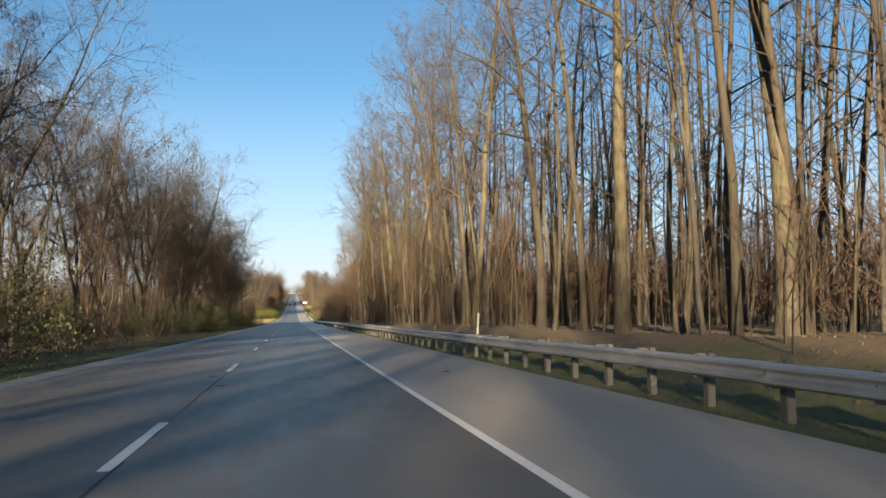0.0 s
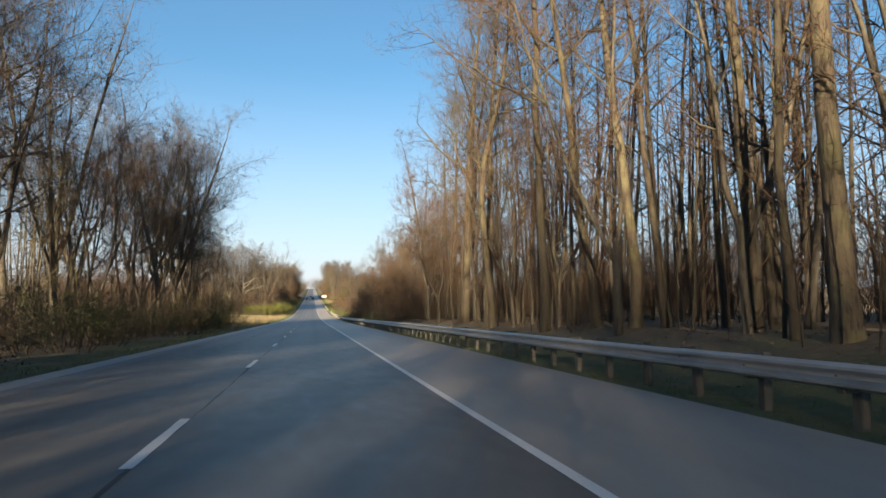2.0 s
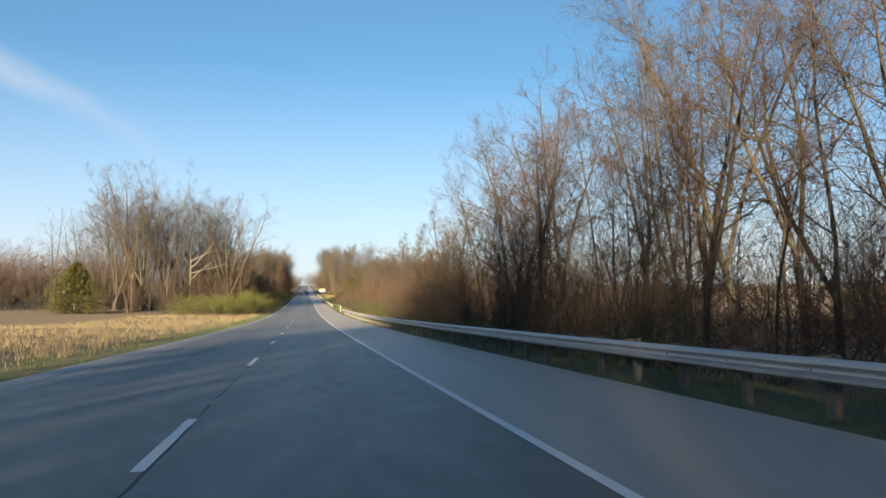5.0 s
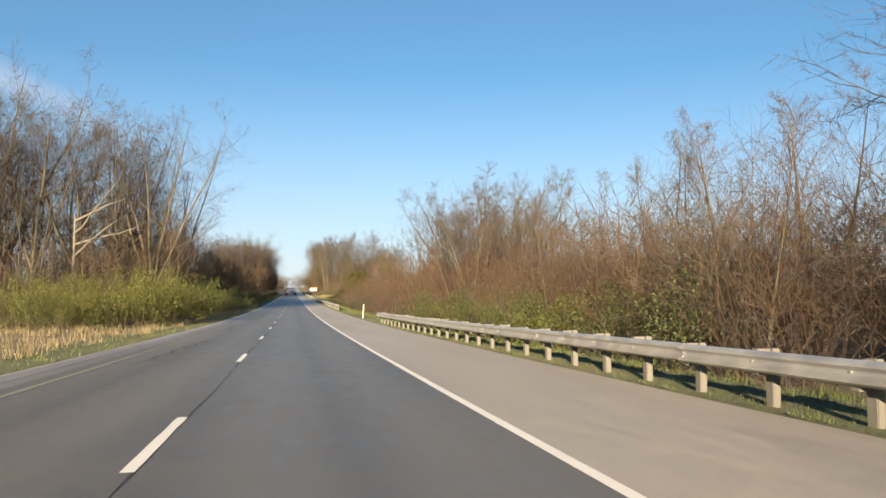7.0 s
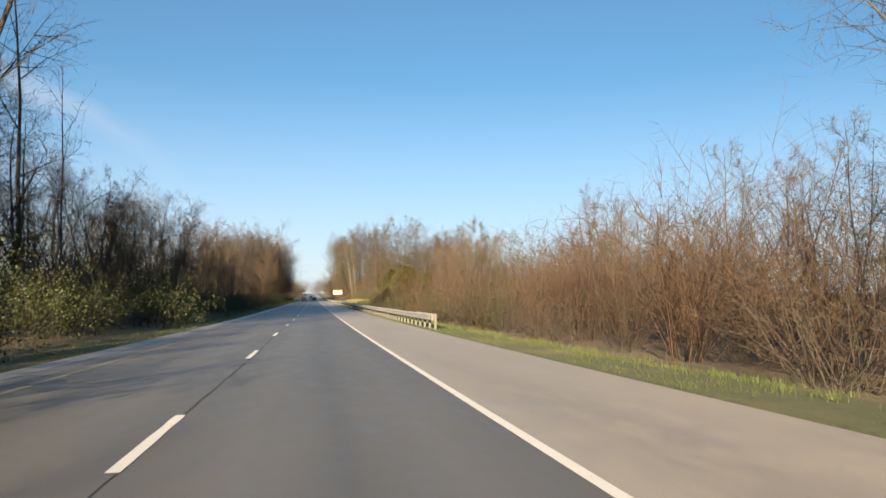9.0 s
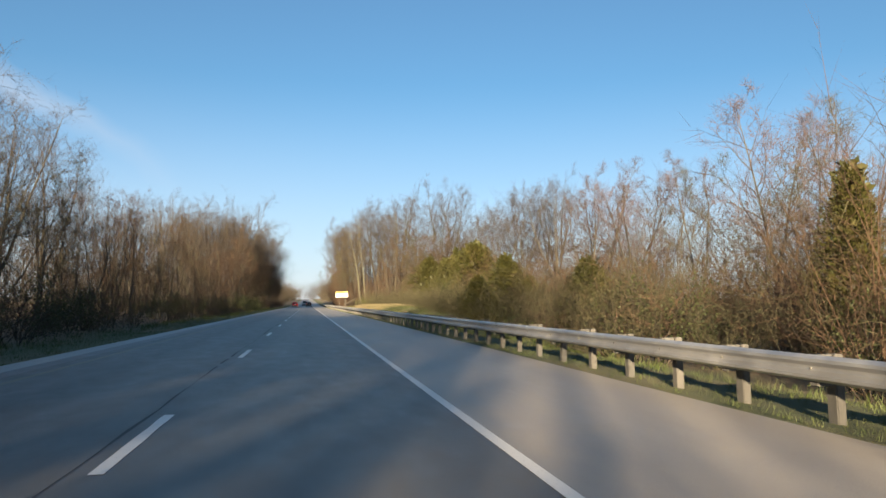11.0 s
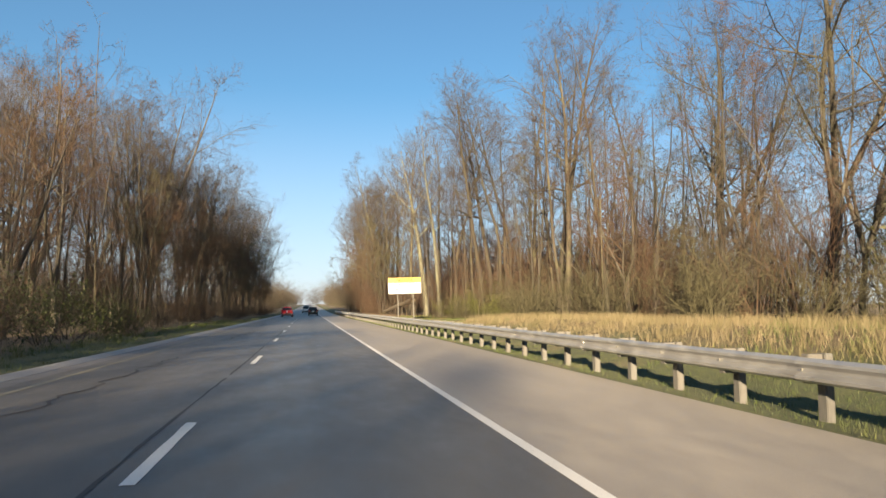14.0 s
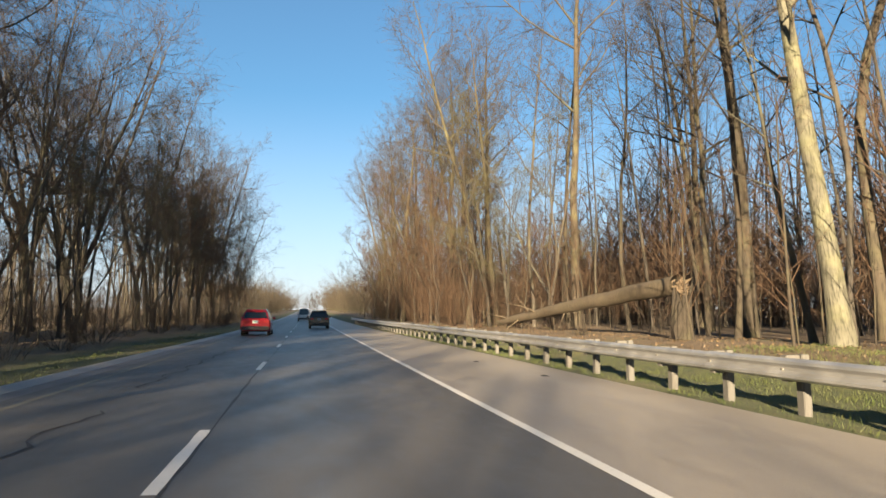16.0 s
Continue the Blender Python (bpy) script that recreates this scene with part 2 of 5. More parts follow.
CAR_GLASS = plain("dark_car_glass", (0.015, 0.018, 0.02), 0.06, 0.0, 0.05, 2, 0)
PLASTIC = plain("black_plastic_trim", (0.03, 0.03, 0.032), 0.6)
RUBBER = plain("tyre_rubber", (0.022, 0.022, 0.022), 0.85)
ALLOY = plain("wheel_alloy", (0.5, 0.5, 0.5), 0.35, 0.9)
TAIL = plain("tail_lamp_red", (0.55, 0.02, 0.02), 0.2, var=0.05, bump=0)
PLATE = plain("plate_white", (0.75, 0.76, 0.78), 0.4, var=0.03, bump=0)


# ---- mesh helpers ----
def mesh_np(name, verts, tris, mat, smooth_shade=True):
    """A mesh from arrays of vertices and triangles."""
    me = bpy.data.meshes.new(name)
    verts = np.asarray(verts, dtype=np.float32).reshape(-1, 3)
    tris = np.asarray(tris, dtype=np.int32).reshape(-1, 3)
    me.vertices.add(len(verts))
    me.vertices.foreach_set("co", verts.ravel())
    me.loops.add(tris.size)
    me.loops.foreach_set("vertex_index", tris.ravel())
    me.polygons.add(len(tris))
    me.polygons.foreach_set("loop_start", np.arange(0, tris.size, 3, dtype=np.int32))
    me.polygons.foreach_set("use_smooth", np.full(len(tris), smooth_shade))
    me.update(calc_edges=True)
    me.materials.append(mat)
    return me


def part(name, data, material, parent, label=""):
    """Links a bmesh or a mesh as one object under a thing or a part."""
    if isinstance(data, bmesh.types.BMesh):
        me = bpy.data.meshes.new(name)
        data.to_mesh(me)
        data.free()
        me.materials.append(material)
        data = me
    ob = new(name, data)
    ob.parent = parent
    return tagged(ob, label)


def box(x0, x1, y0, y1, z0, z1, bevel=0.0, bm=None):
    bm = bm or bmesh.new()
    vs = bmesh.ops.create_cube(bm, size=1.0)["verts"]
    for v in vs:
        v.co = Vector((x0 + (v.co.x + 0.5) * (x1 - x0), y0 + (v.co.y + 0.5) * (y1 - y0), z0 + (v.co.z + 0.5) * (z1 - z0)))
    if bevel:
        es = list({e for v in vs for e in v.link_edges})
        bmesh.ops.bevel(bm, geom=es, offset=bevel, segments=2, affect="EDGES")
    return bm


def cylinder(r0, r1, depth, segs=12, at=(0, 0, 0), axis="Z", bm=None):
    bm = bm or bmesh.new()
    vs = bmesh.ops.create_cone(bm, cap_ends=True, segments=segs, radius1=r0, radius2=r1, depth=depth)["verts"]
    m = Matrix.Translation(at)
    if axis == "X":
        m = m @ Matrix.Rotation(radians(90), 4, "Y")
    if axis == "Y":
        m = m @ Matrix.Rotation(radians(90), 4, "X")
    bmesh.ops.transform(bm, matrix=m, verts=vs)
    return bm


def ribbon(name, xs, zs, y0, y1, mat, step=4.0, parent=None, label="", kind="structure"):
    """A strip with a cross profile (xs, zs) that follows the road."""
    n = max(1, int(round((y1 - y0) / step)))
    k = len(xs)
    verts, tris = [], []
    for i in range(n + 1):
        y = y0 + (y1 - y0) * i / n
        z = zr(y)
        verts += [(x, y, z + dz) for x, dz in zip(xs, zs)]
    for i in range(n):
        for j in range(k - 1):
            a, b, c, d = i * k + j, i * k + j + 1, (i + 1) * k + j + 1, (i + 1) * k + j
            tris += [(a, b, c), (a, c, d)]
    ob = new(name, mesh_np(name, verts, tris, mat, False))
    ob.parent = parent
    return tagged(ob, label, kind=kind)


rng = np.random.default_rng(7)


def bank(x, y):
    """Height of the natural ground over the road's surface."""
    if x > 5.4:
        d = x - 5.65
        early = 1.0 - smooth((y - 150) / 60.0)
        late = smooth((y - 430) / 60.0)
        top = 0.70 * early + 0.40 * late + 0.05 + 0.40 * smooth((y - 478) / 25.0) * (1 - smooth((y - 552) / 25.0))
        z = -0.10 * smooth(d / 0.5) + (top + 0.10) * smooth((d - 1.6) / 4.5) + 0.012 * max(d - 9, 0) * (early + 0.5 * late)
        if early < 0.9 and late < 0.9:
            z -= 0.5 * smooth((d - 1.5) / 4.0) * (1 - max(early, late))
    else:
        d = -5.85 - x
        z = -0.02 - 0.10 * smooth(d / 2.5) + 0.004 * max(d - 6, 0)
    rough_ = 0.10 * noise.noise((x * 0.35, y * 0.35, 1.7)) + 0.25 * noise.noise((x * 0.06, y * 0.06, 4.2)) * smooth((abs(x) - 8) / 10)
    return z + rough_ * smooth((abs(x - 0.3) - 6.2) / 2.5)


def gz(x, y):
    """Height of the ground at (x, y)."""
    if -5.6 < x < 5.65:
        return zr(y)
    return zr(y) + bank(x, y)


def build_ground():
    xs = [-1500, -700, -300, -150, -90, -60, -45, -34, -26, -20, -16, -13, -11, -9.5, -8.2, -7.2, -6.5, -5.9, -5.58]
    xs += [-4.0, 0.0, 4.0, 5.60, 5.9, 6.4, 7.0, 7.8, 8.8, 10, 11.5, 13, 15, 18, 22, 27, 34, 45, 60, 90, 150, 300, 700, 1500]
    ys = [-1500, -800, -400, -220] + list(np.arange(-200, 720, 2.5)) + list(np.arange(720, 1300, 12.0)) + [1300, 1500, 1800, 2200, 3200, 4500]
    verts, tris = [], []
    k = len(xs)
    for y in ys:
        for x in xs:
            verts.append((x, y, zr(y) - 0.10 if -5.5 < x < 5.5 else gz(x, y) - (0.10 if abs(x - 0.02) < 5.65 else 0)))
    for i in range(len(ys) - 1):
        for j in range(k - 1):
            a, b, c, d = i * k + j, i * k + j + 1, (i + 1) * k + j + 1, (i + 1) * k + j
            tris += [(a, b, c), (a, c, d)]
    tagged(new("ground", mesh_np("ground", verts, tris, GROUND)), "leaf-littered woodland ground with grassy verges", "ground", kind="structure")


build_ground()
Y0, Y1 = -200.0, 1500.0
road = tagged(new("road"), "worn grey asphalt carriageway with two lanes", "road", kind="structure")
ribbon("lane_surface", [-5.05, -4.6, -1.71, 1.95, 2.02, 2.02], [0, 0, 0.008, 0, 0, -0.09], Y0, Y1, ASPHALT, 4, road)
ribbon("shoulder", [2.024, 5.35, 5.65, 5.68], [0.0, -0.035, -0.045, -0.2], Y0, Y1, SHOULDER, 4, road, "pale concrete hard shoulder")
ribbon("edge_band", [-5.45, -5.054], [0.0, 0.0], Y0, Y1, BAND, 4, road, "dark strip beside the lane")
ribbon("gutter", [-5.86, -5.84, -5.70, -5.454, -5.45], [-0.2, 0.045, 0.05, 0.004, -0.1], Y0, Y1, GUTTER, 4, road, "low concrete edge strip")
ribbon("edge_line", [1.885, 2.015], [0.0055, 0.0045], Y0, Y1, PAINT, 4, road, "solid white edge line")
ribbon("median_line", [-4.72, -4.60], [0.005, 0.005], 225.0, Y1, PAINT_YELLOW, 4, road, "worn yellowish edge line")


def ragged_joint(y0, y1, x, seed):
    """The seam between the lanes: tar with a broken, uneven edge."""
    r = random.Random(seed)
    pts, tris = [], []
    n = int((y1 - y0) / 0.7)
    wide = 0.02
    for i in range(n + 1):
        y = y0 + i * 0.7
        wide = min(0.028, max(0.005, wide + r.uniform(-0.012, 0.012)))
        c = x + 0.02 * math.sin(y * 0.31) + r.uniform(-0.012, 0.012)
        pts += [(c - wide, y, zr(y) + 0.0115), (c + wide * r.uniform(0.5, 1.2), y, zr(y) + 0.0115)]
    for i in range(n):
        if r.random() > 0.06:
            tris += [(2 * i, 2 * i + 1, 2 * i + 3), (2 * i, 2 * i + 3, 2 * i + 2)]
    ob = new("centre_joint", mesh_np("centre_joint", pts, tris, TAR, False))
    ob.parent = road
    tagged(ob, "dark tarred joint", kind="structure")


ragged_joint(-20.0, 800.0, -1.65, 12)


def dash_mesh():
    pts, tris = [], []
    n = 8
    r = random.Random(3)
    for i in range(n + 1):
        w = 0.06 + r.uniform(-0.006, 0.006)
        pts += [(-w, 3.05 * i / n, 0), (w, 3.05 * i / n, 0)]
    for i in range(n):
        tris += [(2 * i, 2 * i + 1, 2 * i + 3), (2 * i, 2 * i + 3, 2 * i + 2)]
    return mesh_np("lane_dash", pts, tris, PAINT, False)


DASH = dash_mesh()
for k in range(-4, 70):
    y = 6.85 + 12.19 * k
    d = new("lane_dash", DASH)
    d.parent = road
    d.matrix_basis = pose(-1.70 + 0.28 * max(0.0, min(1.0, (y - 360) / 45, 1 - (y - 530) / 60)), y, zr(y) + 0.013, math.degrees(math.atan(grade(y + 1.5))), 0, 0)


def crack(y, x, length, slant, seed):
    """A ragged tarred crack along the lane."""
    r = random.Random(seed)
    pts, tris = [], []
    n = int(length / 0.35)
    px = x
    for i in range(n + 1):
        px = x + slant * i / n + 0.10 * math.sin(i * 0.9 + seed) + r.uniform(-0.07, 0.07)
        w = r.uniform(0.008, 0.035) * (0.3 if i in (0, n) else 1)
        py = y + i * length / n
        z = zr(py) + 0.0115
        pts += [(px - w, py, z), (px + w, py, z)]
    for i in range(n):
        tris += [(2 * i, 2 * i + 1, 2 * i + 3), (2 * i, 2 * i + 3, 2 * i + 2)]
    ob = new("road_crack", mesh_np("road_crack", pts, tris, TAR, False))
    ob.parent = road


for cy, cx, cl, cs in ((275, -4.0, 12, 0.3), (298, -3.9, 9, -0.3), (322, -4.1, 10, 0.2), (480, -3.6, 9, 0.4), (520, -3.7, 14, 0.1),
                       (545, -3.5, 16, 0.3), (566, -3.7, 14, -0.2), (583, -3.6, 14, 0.3), (600, -3.5, 16, 0.2), (330, -3.4, 6, 0.1),
                       (205, -3.8, 8, 0.2), (150, -3.9, 7, 0.1), (620, -3.6, 10, 0.2)):
    crack(cy, cx, cl, cs, int(cy))


def stain(name, x, y, w, l, mat, seed, z=0.004):
    """A ragged thin patch on the paving."""
    r = random.Random(seed)
    pts, tris = [(x, y, zr(y) + z)], []
    n = 16
    for i in range(n):
        a = 2 * math.pi * i / n
        q = r.uniform(0.65, 1.1)
        px, py = x + w * q * math.cos(a), y + l * q * math.sin(a)
        pts.append((px, py, zr(py) + z - 0.0109 * max(0, px - 2.124)))
    for i in range(n):
        tris.append((0, 1 + i, 1 + (i + 1) % n))
    ob = new(name, mesh_np(name, pts, tris, mat, False))
    ob.parent = road


for sx, sy, seed in ((4.9, 25.5, 1), (4.7, 145, 2), (5.1, 481, 3), (5.0, 568, 4), (4.6, 590, 5), (4.8, 210, 6)):
    stain("orange_mark", sx, sy, 0.09, 0.40, ORANGE, seed)
for sx, sy, seed in ((3.6, 18, 1), (3.9, 478, 2), (4.2, 607, 3), (4.6, 602, 7), (-1.9, 17.5, 4), (-1.5, 15, 8), (3.2, 321, 5), (3.8, 323, 6), (-3.4, 330, 9)):
    stain("tar_spot", sx, sy, 0.10, 0.20, TAR, seed + 20, 0.016 if sx < 2 else 0.005)


# ---- guardrails ----
def beam_mesh(length):
    """A W-shaped steel rail of that length along y; its face looks to -x."""
    prof = [(0.045, 0.156), (0.005, 0.145), (-0.035, 0.115), (-0.038, 0.075), (0.03, 0.025), (0.034, 0.0),
            (0.03, -0.025), (-0.038, -0.075), (-0.035, -0.115), (0.005, -0.145), (0.045, -0.156)]
    bm = bmesh.new()
    rows = []
    for i in range(5):
        rows.append([bm.verts.new((x, length * i / 4, z)) for x, z in prof] + [bm.verts.new((x + 0.006, length * i / 4, z)) for x, z in reversed(prof)])
    for a, b in zip(rows, rows[1:]):
        n = len(a)
        for j in range(n):
            bm.faces.new((a[j], a[(j + 1) % n], b[(j + 1) % n], b[j]))
    bm.faces.new(rows[0])
    bm.faces.new(list(reversed(rows[-1])))
    bmesh.ops.recalc_face_normals(bm, faces=bm.faces)
    me = bpy.data.meshes.new("rail_beam")
    bm.to_mesh(me)
    bm.free()
    me.materials.append(STEEL)
    return me


def mesh_of(name, bm, mat):
    me = bpy.data.meshes.new(name)
    bm.to_mesh(me)
    bm.free()
    me.materials.append(mat)
    return me


SPACING = 1.905
BEAM = beam_mesh(SPACING * 4 + 0.12)
POST = mesh_of("post", box(-0.062, 0.062, -0.085, 0.085, -0.5, 0.745, 0.012), TIMBER)
BLOCK = mesh_of("block", box(-0.11, 0.11, -0.07, 0.07, 0.37, 0.74, 0.01), TIMBER)
BOLT = mesh_of("bolt", cylinder(0.017, 0.014, 0.016, 8, (0, 0, 0), "X"), plain("dull_bolt_steel", (0.15, 0.145, 0.13), 0.75, 0.0))
RAIL_X = 6.0


def guardrail(y0, count, label):
    rail = tagged(new("guardrail"), label, "guardrail", group="guardrails beside the shoulder")
    rail.location = (RAIL_X, y0, zr(y0))
    r = random.Random(int(y0) + 5)
    inv = Matrix.Translation(rail.location).inverted()
    for i in range(count):
        y = y0 + i * SPACING
        lean = r.uniform(-1.2, 1.2)
        m = inv @ pose(RAIL_X + 0.35, y, zr(y) + r.uniform(-0.03, 0.03), lean, r.uniform(-1, 1), r.uniform(-3, 3))
        for nm, me, dx in (("post", POST, 0.0), ("blockout", BLOCK, -0.188)):
            o = new(nm, me)
            o.parent = rail
            o.matrix_basis = m @ Matrix.Translation((dx, 0, 0))
        o = new("bolt", BOLT)
        o.parent = rail
        o.matrix_basis = inv @ pose(RAIL_X + 0.022, y, zr(y) + 0.565)
    for i in range(0, count - 1, 4):
        y = y0 + i * SPACING
        o = new("rail_beam", BEAM)
        o.parent = rail
        slope = math.degrees(math.atan((zr(y + SPACING * 4) - zr(y)) / (SPACING * 4)))
        o.matrix_basis = inv @ pose(RAIL_X + (0.0 if (i // 4) % 2 else 0.004), y - 0.06, zr(y) + 0.565 + r.uniform(-0.008, 0.008), slope, 0, r.uniform(-0.08, 0.08))
    # rounded end piece
    bm = bmesh.new()
    for s, yy in ((-1, -0.05), (1, (count - 1) * SPACING + 0.1)):
        a = [bm.verts.new((0.10 * (1 - math.cos(t * math.pi / 6)) * 0.5 - 0.03, yy + s * 0.18 * math.sin(t * math.pi / 6), z)) for z in (-0.15, 0.15) for t in range(7)]
        for t in range(6):
            bm.faces.new((a[t], a[t + 1], a[t + 8], a[t + 7]))
        dz = zr(y0 + yy) - zr(y0) + 0.565
        for v in a:
            v.co.z += dz
    part("end_terminal", bm, STEEL, rail, "curved steel end piece")
    return rail


guardrail(313.6 - SPACING * 168, 169, "long galvanised W-beam guardrail on weathered timber posts")
guardrail(369.0, 171, "galvanised steel guardrail on pale timber posts above grass")


# ---- plants ----
class Wood:
    """Collects tapered tubes and leaves as arrays of triangles."""

    def __init__(self):
        self.v, self.t, self.n = [], [], 0

    def add(self, verts, tris):
        self.v.append(np.asarray(verts, dtype=float).reshape(-1, 3))
        self.t.append(np.asarray(tris, dtype=int).reshape(-1, 3) + self.n)
        self.n += len(self.v[-1])

    def tube(self, pts, rad, k):
        """A tube through pts with radii rad and k sides; a last radius of 0 ends in a point."""
        pts = np.asarray(pts, dtype=float)
        d = np.gradient(pts, axis=0)
        d /= np.linalg.norm(d, axis=1)[:, None] + 1e-9
        ref = np.array((1.0, 0.13, 0.07)) if abs(d[0][2]) > 0.7 else np.array((0.05, 0.1, 1.0))
        a = np.cross(d, ref)
        a /= np.linalg.norm(a, axis=1)[:, None] + 1e-9
        b = np.cross(d, a)
        ang = np.arange(k) * 2 * math.pi / k
        verts = pts[:, None, :] + np.asarray(rad)[:, None, None] * (np.cos(ang)[None, :, None] * a[:, None, :] + np.sin(ang)[None, :, None] * b[:, None, :])
        m = len(pts)
        point = rad[-1] == 0
        tris = []
        for i in range(m - (2 if point else 1)):
            for j in range(k):
                p, q = i * k + j, i * k + (j + 1) % k
                tris += [(p, q, q + k), (p, q + k, p + k)]
        flat = verts.reshape(-1, 3)
        if point:
            flat = np.vstack([flat[:(m - 1) * k], pts[-1:]])
            base = (m - 2) * k
            tris += [(base + j, base + (j + 1) % k, (m - 1) * k) for j in range(k)]
        self.add(flat, tris)

    def data(self):
        return np.vstack(self.v), np.vstack(self.t)

    def mesh(self, name, mat, smooth_shade=True):
        v, t = self.data()
        return mesh_np(name, v, t, mat, smooth_shade)


def unit(v):
    return v / (np.linalg.norm(v) + 1e-9)


def run(g, p, d, length, n, wander, lift):
    """A wandering line of n segments from p towards d."""
    pts = [np.array(p, dtype=float)]
    d = unit(np.array(d, dtype=float))
    for _ in range(n):
        d = unit(d + g.normal(0, wander, 3) + np.array((0, 0, lift)))
        pts.append(pts[-1] + d * length / n)
    return pts


def sprout(g, d, lo, hi):
    """A direction that leaves d by lo to hi degrees."""
    d = unit(np.array(d, dtype=float))
    o = unit(np.cross(d, g.normal(0, 1, 3)))
    a = math.radians(g.uniform(lo, hi))
    return d * math.cos(a) + o * math.sin(a)


def along(pts, s):
    s = min(max(s, 0), 0.999) * (len(pts) - 1)
    i = int(s)
    return pts[i] + (pts[i + 1] - pts[i]) * (s - i), pts[i + 1] - pts[i]


def turned(g, d, lo, hi):
    """Directions that leave the directions d by lo to hi degrees."""
    o = np.cross(d, g.normal(0, 1, d.shape))
    o /= np.linalg.norm(o, axis=1)[:, None] + 1e-9
    a = np.radians(g.uniform(lo, hi, len(d)))[:, None]
    return d * np.cos(a) + o * np.sin(a)


def bend(g, p, d, length, m, wander, lift):
    """Wandering lines of m segments, one for each start p, direction d and length."""
    pts = [p]
    for _ in range(m):
        d = d + g.normal(0, wander, d.shape) + np.array((0, 0, lift))
        d = d / (np.linalg.norm(d, axis=1)[:, None] + 1e-9)
        pts.append(pts[-1] + d * (length / m)[:, None])
    return np.stack(pts, 1)


def shoots(g, pts, length, c, s0, s1, lo, hi, ratio, fall=0.55):
    """c side shoots on each line: their starts, directions and lengths."""
    n, m = pts.shape[0], pts.shape[1] - 1
    s = s0 + (s1 - s0) * (np.arange(c)[None, :] + g.uniform(0, 1, (n, c))) / c
    k = np.minimum((s * m).astype(int), m - 1)
    i = np.repeat(np.arange(n), c)
    k, s = k.ravel(), s.ravel()
    e = pts[i, k + 1] - pts[i, k]
    p = pts[i, k] + e * (s * m - k)[:, None]
    e = e / (np.linalg.norm(e, axis=1)[:, None] + 1e-9)
    size = length[i] * ratio * (1.15 - fall * s) * g.uniform(0.65, 1.3, len(i))
    return p, turned(g, e, lo, hi), size


def tubes(w, pts, r0, r1, k):
    """Tapered tubes with k sides along many lines at once."""
    n, m = pts.shape[0], pts.shape[1]
    d = np.gradient(pts, axis=1)
    d /= np.linalg.norm(d, axis=2)[..., None] + 1e-9
    a = np.cross(d, np.array((0.31, 0.87, 0.19)))
    a /= np.linalg.norm(a, axis=2)[..., None] + 1e-9
    b = np.cross(d, a)
    f = np.linspace(0, 1, m)
    rad = r0[:, None] * (1 - f) + r1[:, None] * f
    ang = np.arange(k) * 2 * math.pi / k
    ring = np.cos(ang)[:, None] * a[:, :, None, :] + np.sin(ang)[:, None] * b[:, :, None, :]
    verts = pts[:, :, None, :] + rad[:, :, None, None] * ring
    i, j = np.arange(m - 1)[:, None], np.arange(k)[None, :]
    p, q = i * k + j, i * k + (j + 1) % k
    quad = np.stack([p, q, q + k, p, q + k, p + k], -1).reshape(-1, 3)
    w.add(verts.reshape(-1, 3), (np.arange(n)[:, None, None] * (m * k) + quad).reshape(-1, 3))


def spikes(w, p, q, r):
    """Three-sided shoots that end in a point."""
    d = q - p
    a = np.cross(d, np.array((0.31, 0.87, 0.19)))
    a *= (r / (np.linalg.norm(a, axis=1) + 1e-9))[:, None]
    b = np.cross(d, a)
    b *= (r / (np.linalg.norm(b, axis=1) + 1e-9))[:, None]
    n = len(p)
    verts = np.stack([p + a, p - 0.5 * a + 0.87 * b, p - 0.5 * a - 0.87 * b, q], 1).reshape(-1, 3)
    w.add(verts, (np.arange(n)[:, None, None] * 4 + np.array(((0, 1, 3), (1, 2, 3), (2, 0, 3)))).reshape(-1, 3))


def blades(g, w, p, q, r):
    """The finest twigs: one slim triangle each."""
    s = np.cross(q - p, g.normal(0, 1, p.shape))
    s *= r / (np.linalg.norm(s, axis=1)[:, None] + 1e-9)
    w.add(np.stack([p - s, p + s, q], 1).reshape(-1, 3), np.arange(3 * len(p)))


def twigwork(g, crown, pts, length, r, subs, fine, twigs, thick, lift=0.1):
    """Side branches, shoots and twigs on lines of base radius r; they turn upward and end together in a rounded outline."""
    p, d, l2 = shoots(g, pts, length, subs, 0.10, 1.0, 28, 66, 0.56, 0.45)
    second = bend(g, p, d, l2, 2, 0.16, lift)
    r2 = np.repeat(r, subs) * 0.42
    spikes(crown, second[:, 0], second[:, 1], r2 + 0.004 * thick)
    spikes(crown, second[:, 1] - (second[:, 1] - second[:, 0]) * 0.3, second[:, 2], r2 * 0.5 + 0.003 * thick)
    p, d, l3 = shoots(g, second, l2, fine, 0.08, 1.0, 24, 70, 0.60, 0.4)
    third = bend(g, p, d, l3, 2, 0.20, lift)
    blades(g, crown, p, third[:, 2], 0.0078 * thick)
    p, d, l4 = shoots(g, third, np.maximum(l3, 0.6), twigs, 0.0, 1.0, 20, 75, 0.60, 0.3)
    d = d + np.array((0, 0, lift * 0.6))
    blades(g, crown, p, p + d / np.linalg.norm(d, axis=1)[:, None] * l4[:, None], 0.0048 * thick)


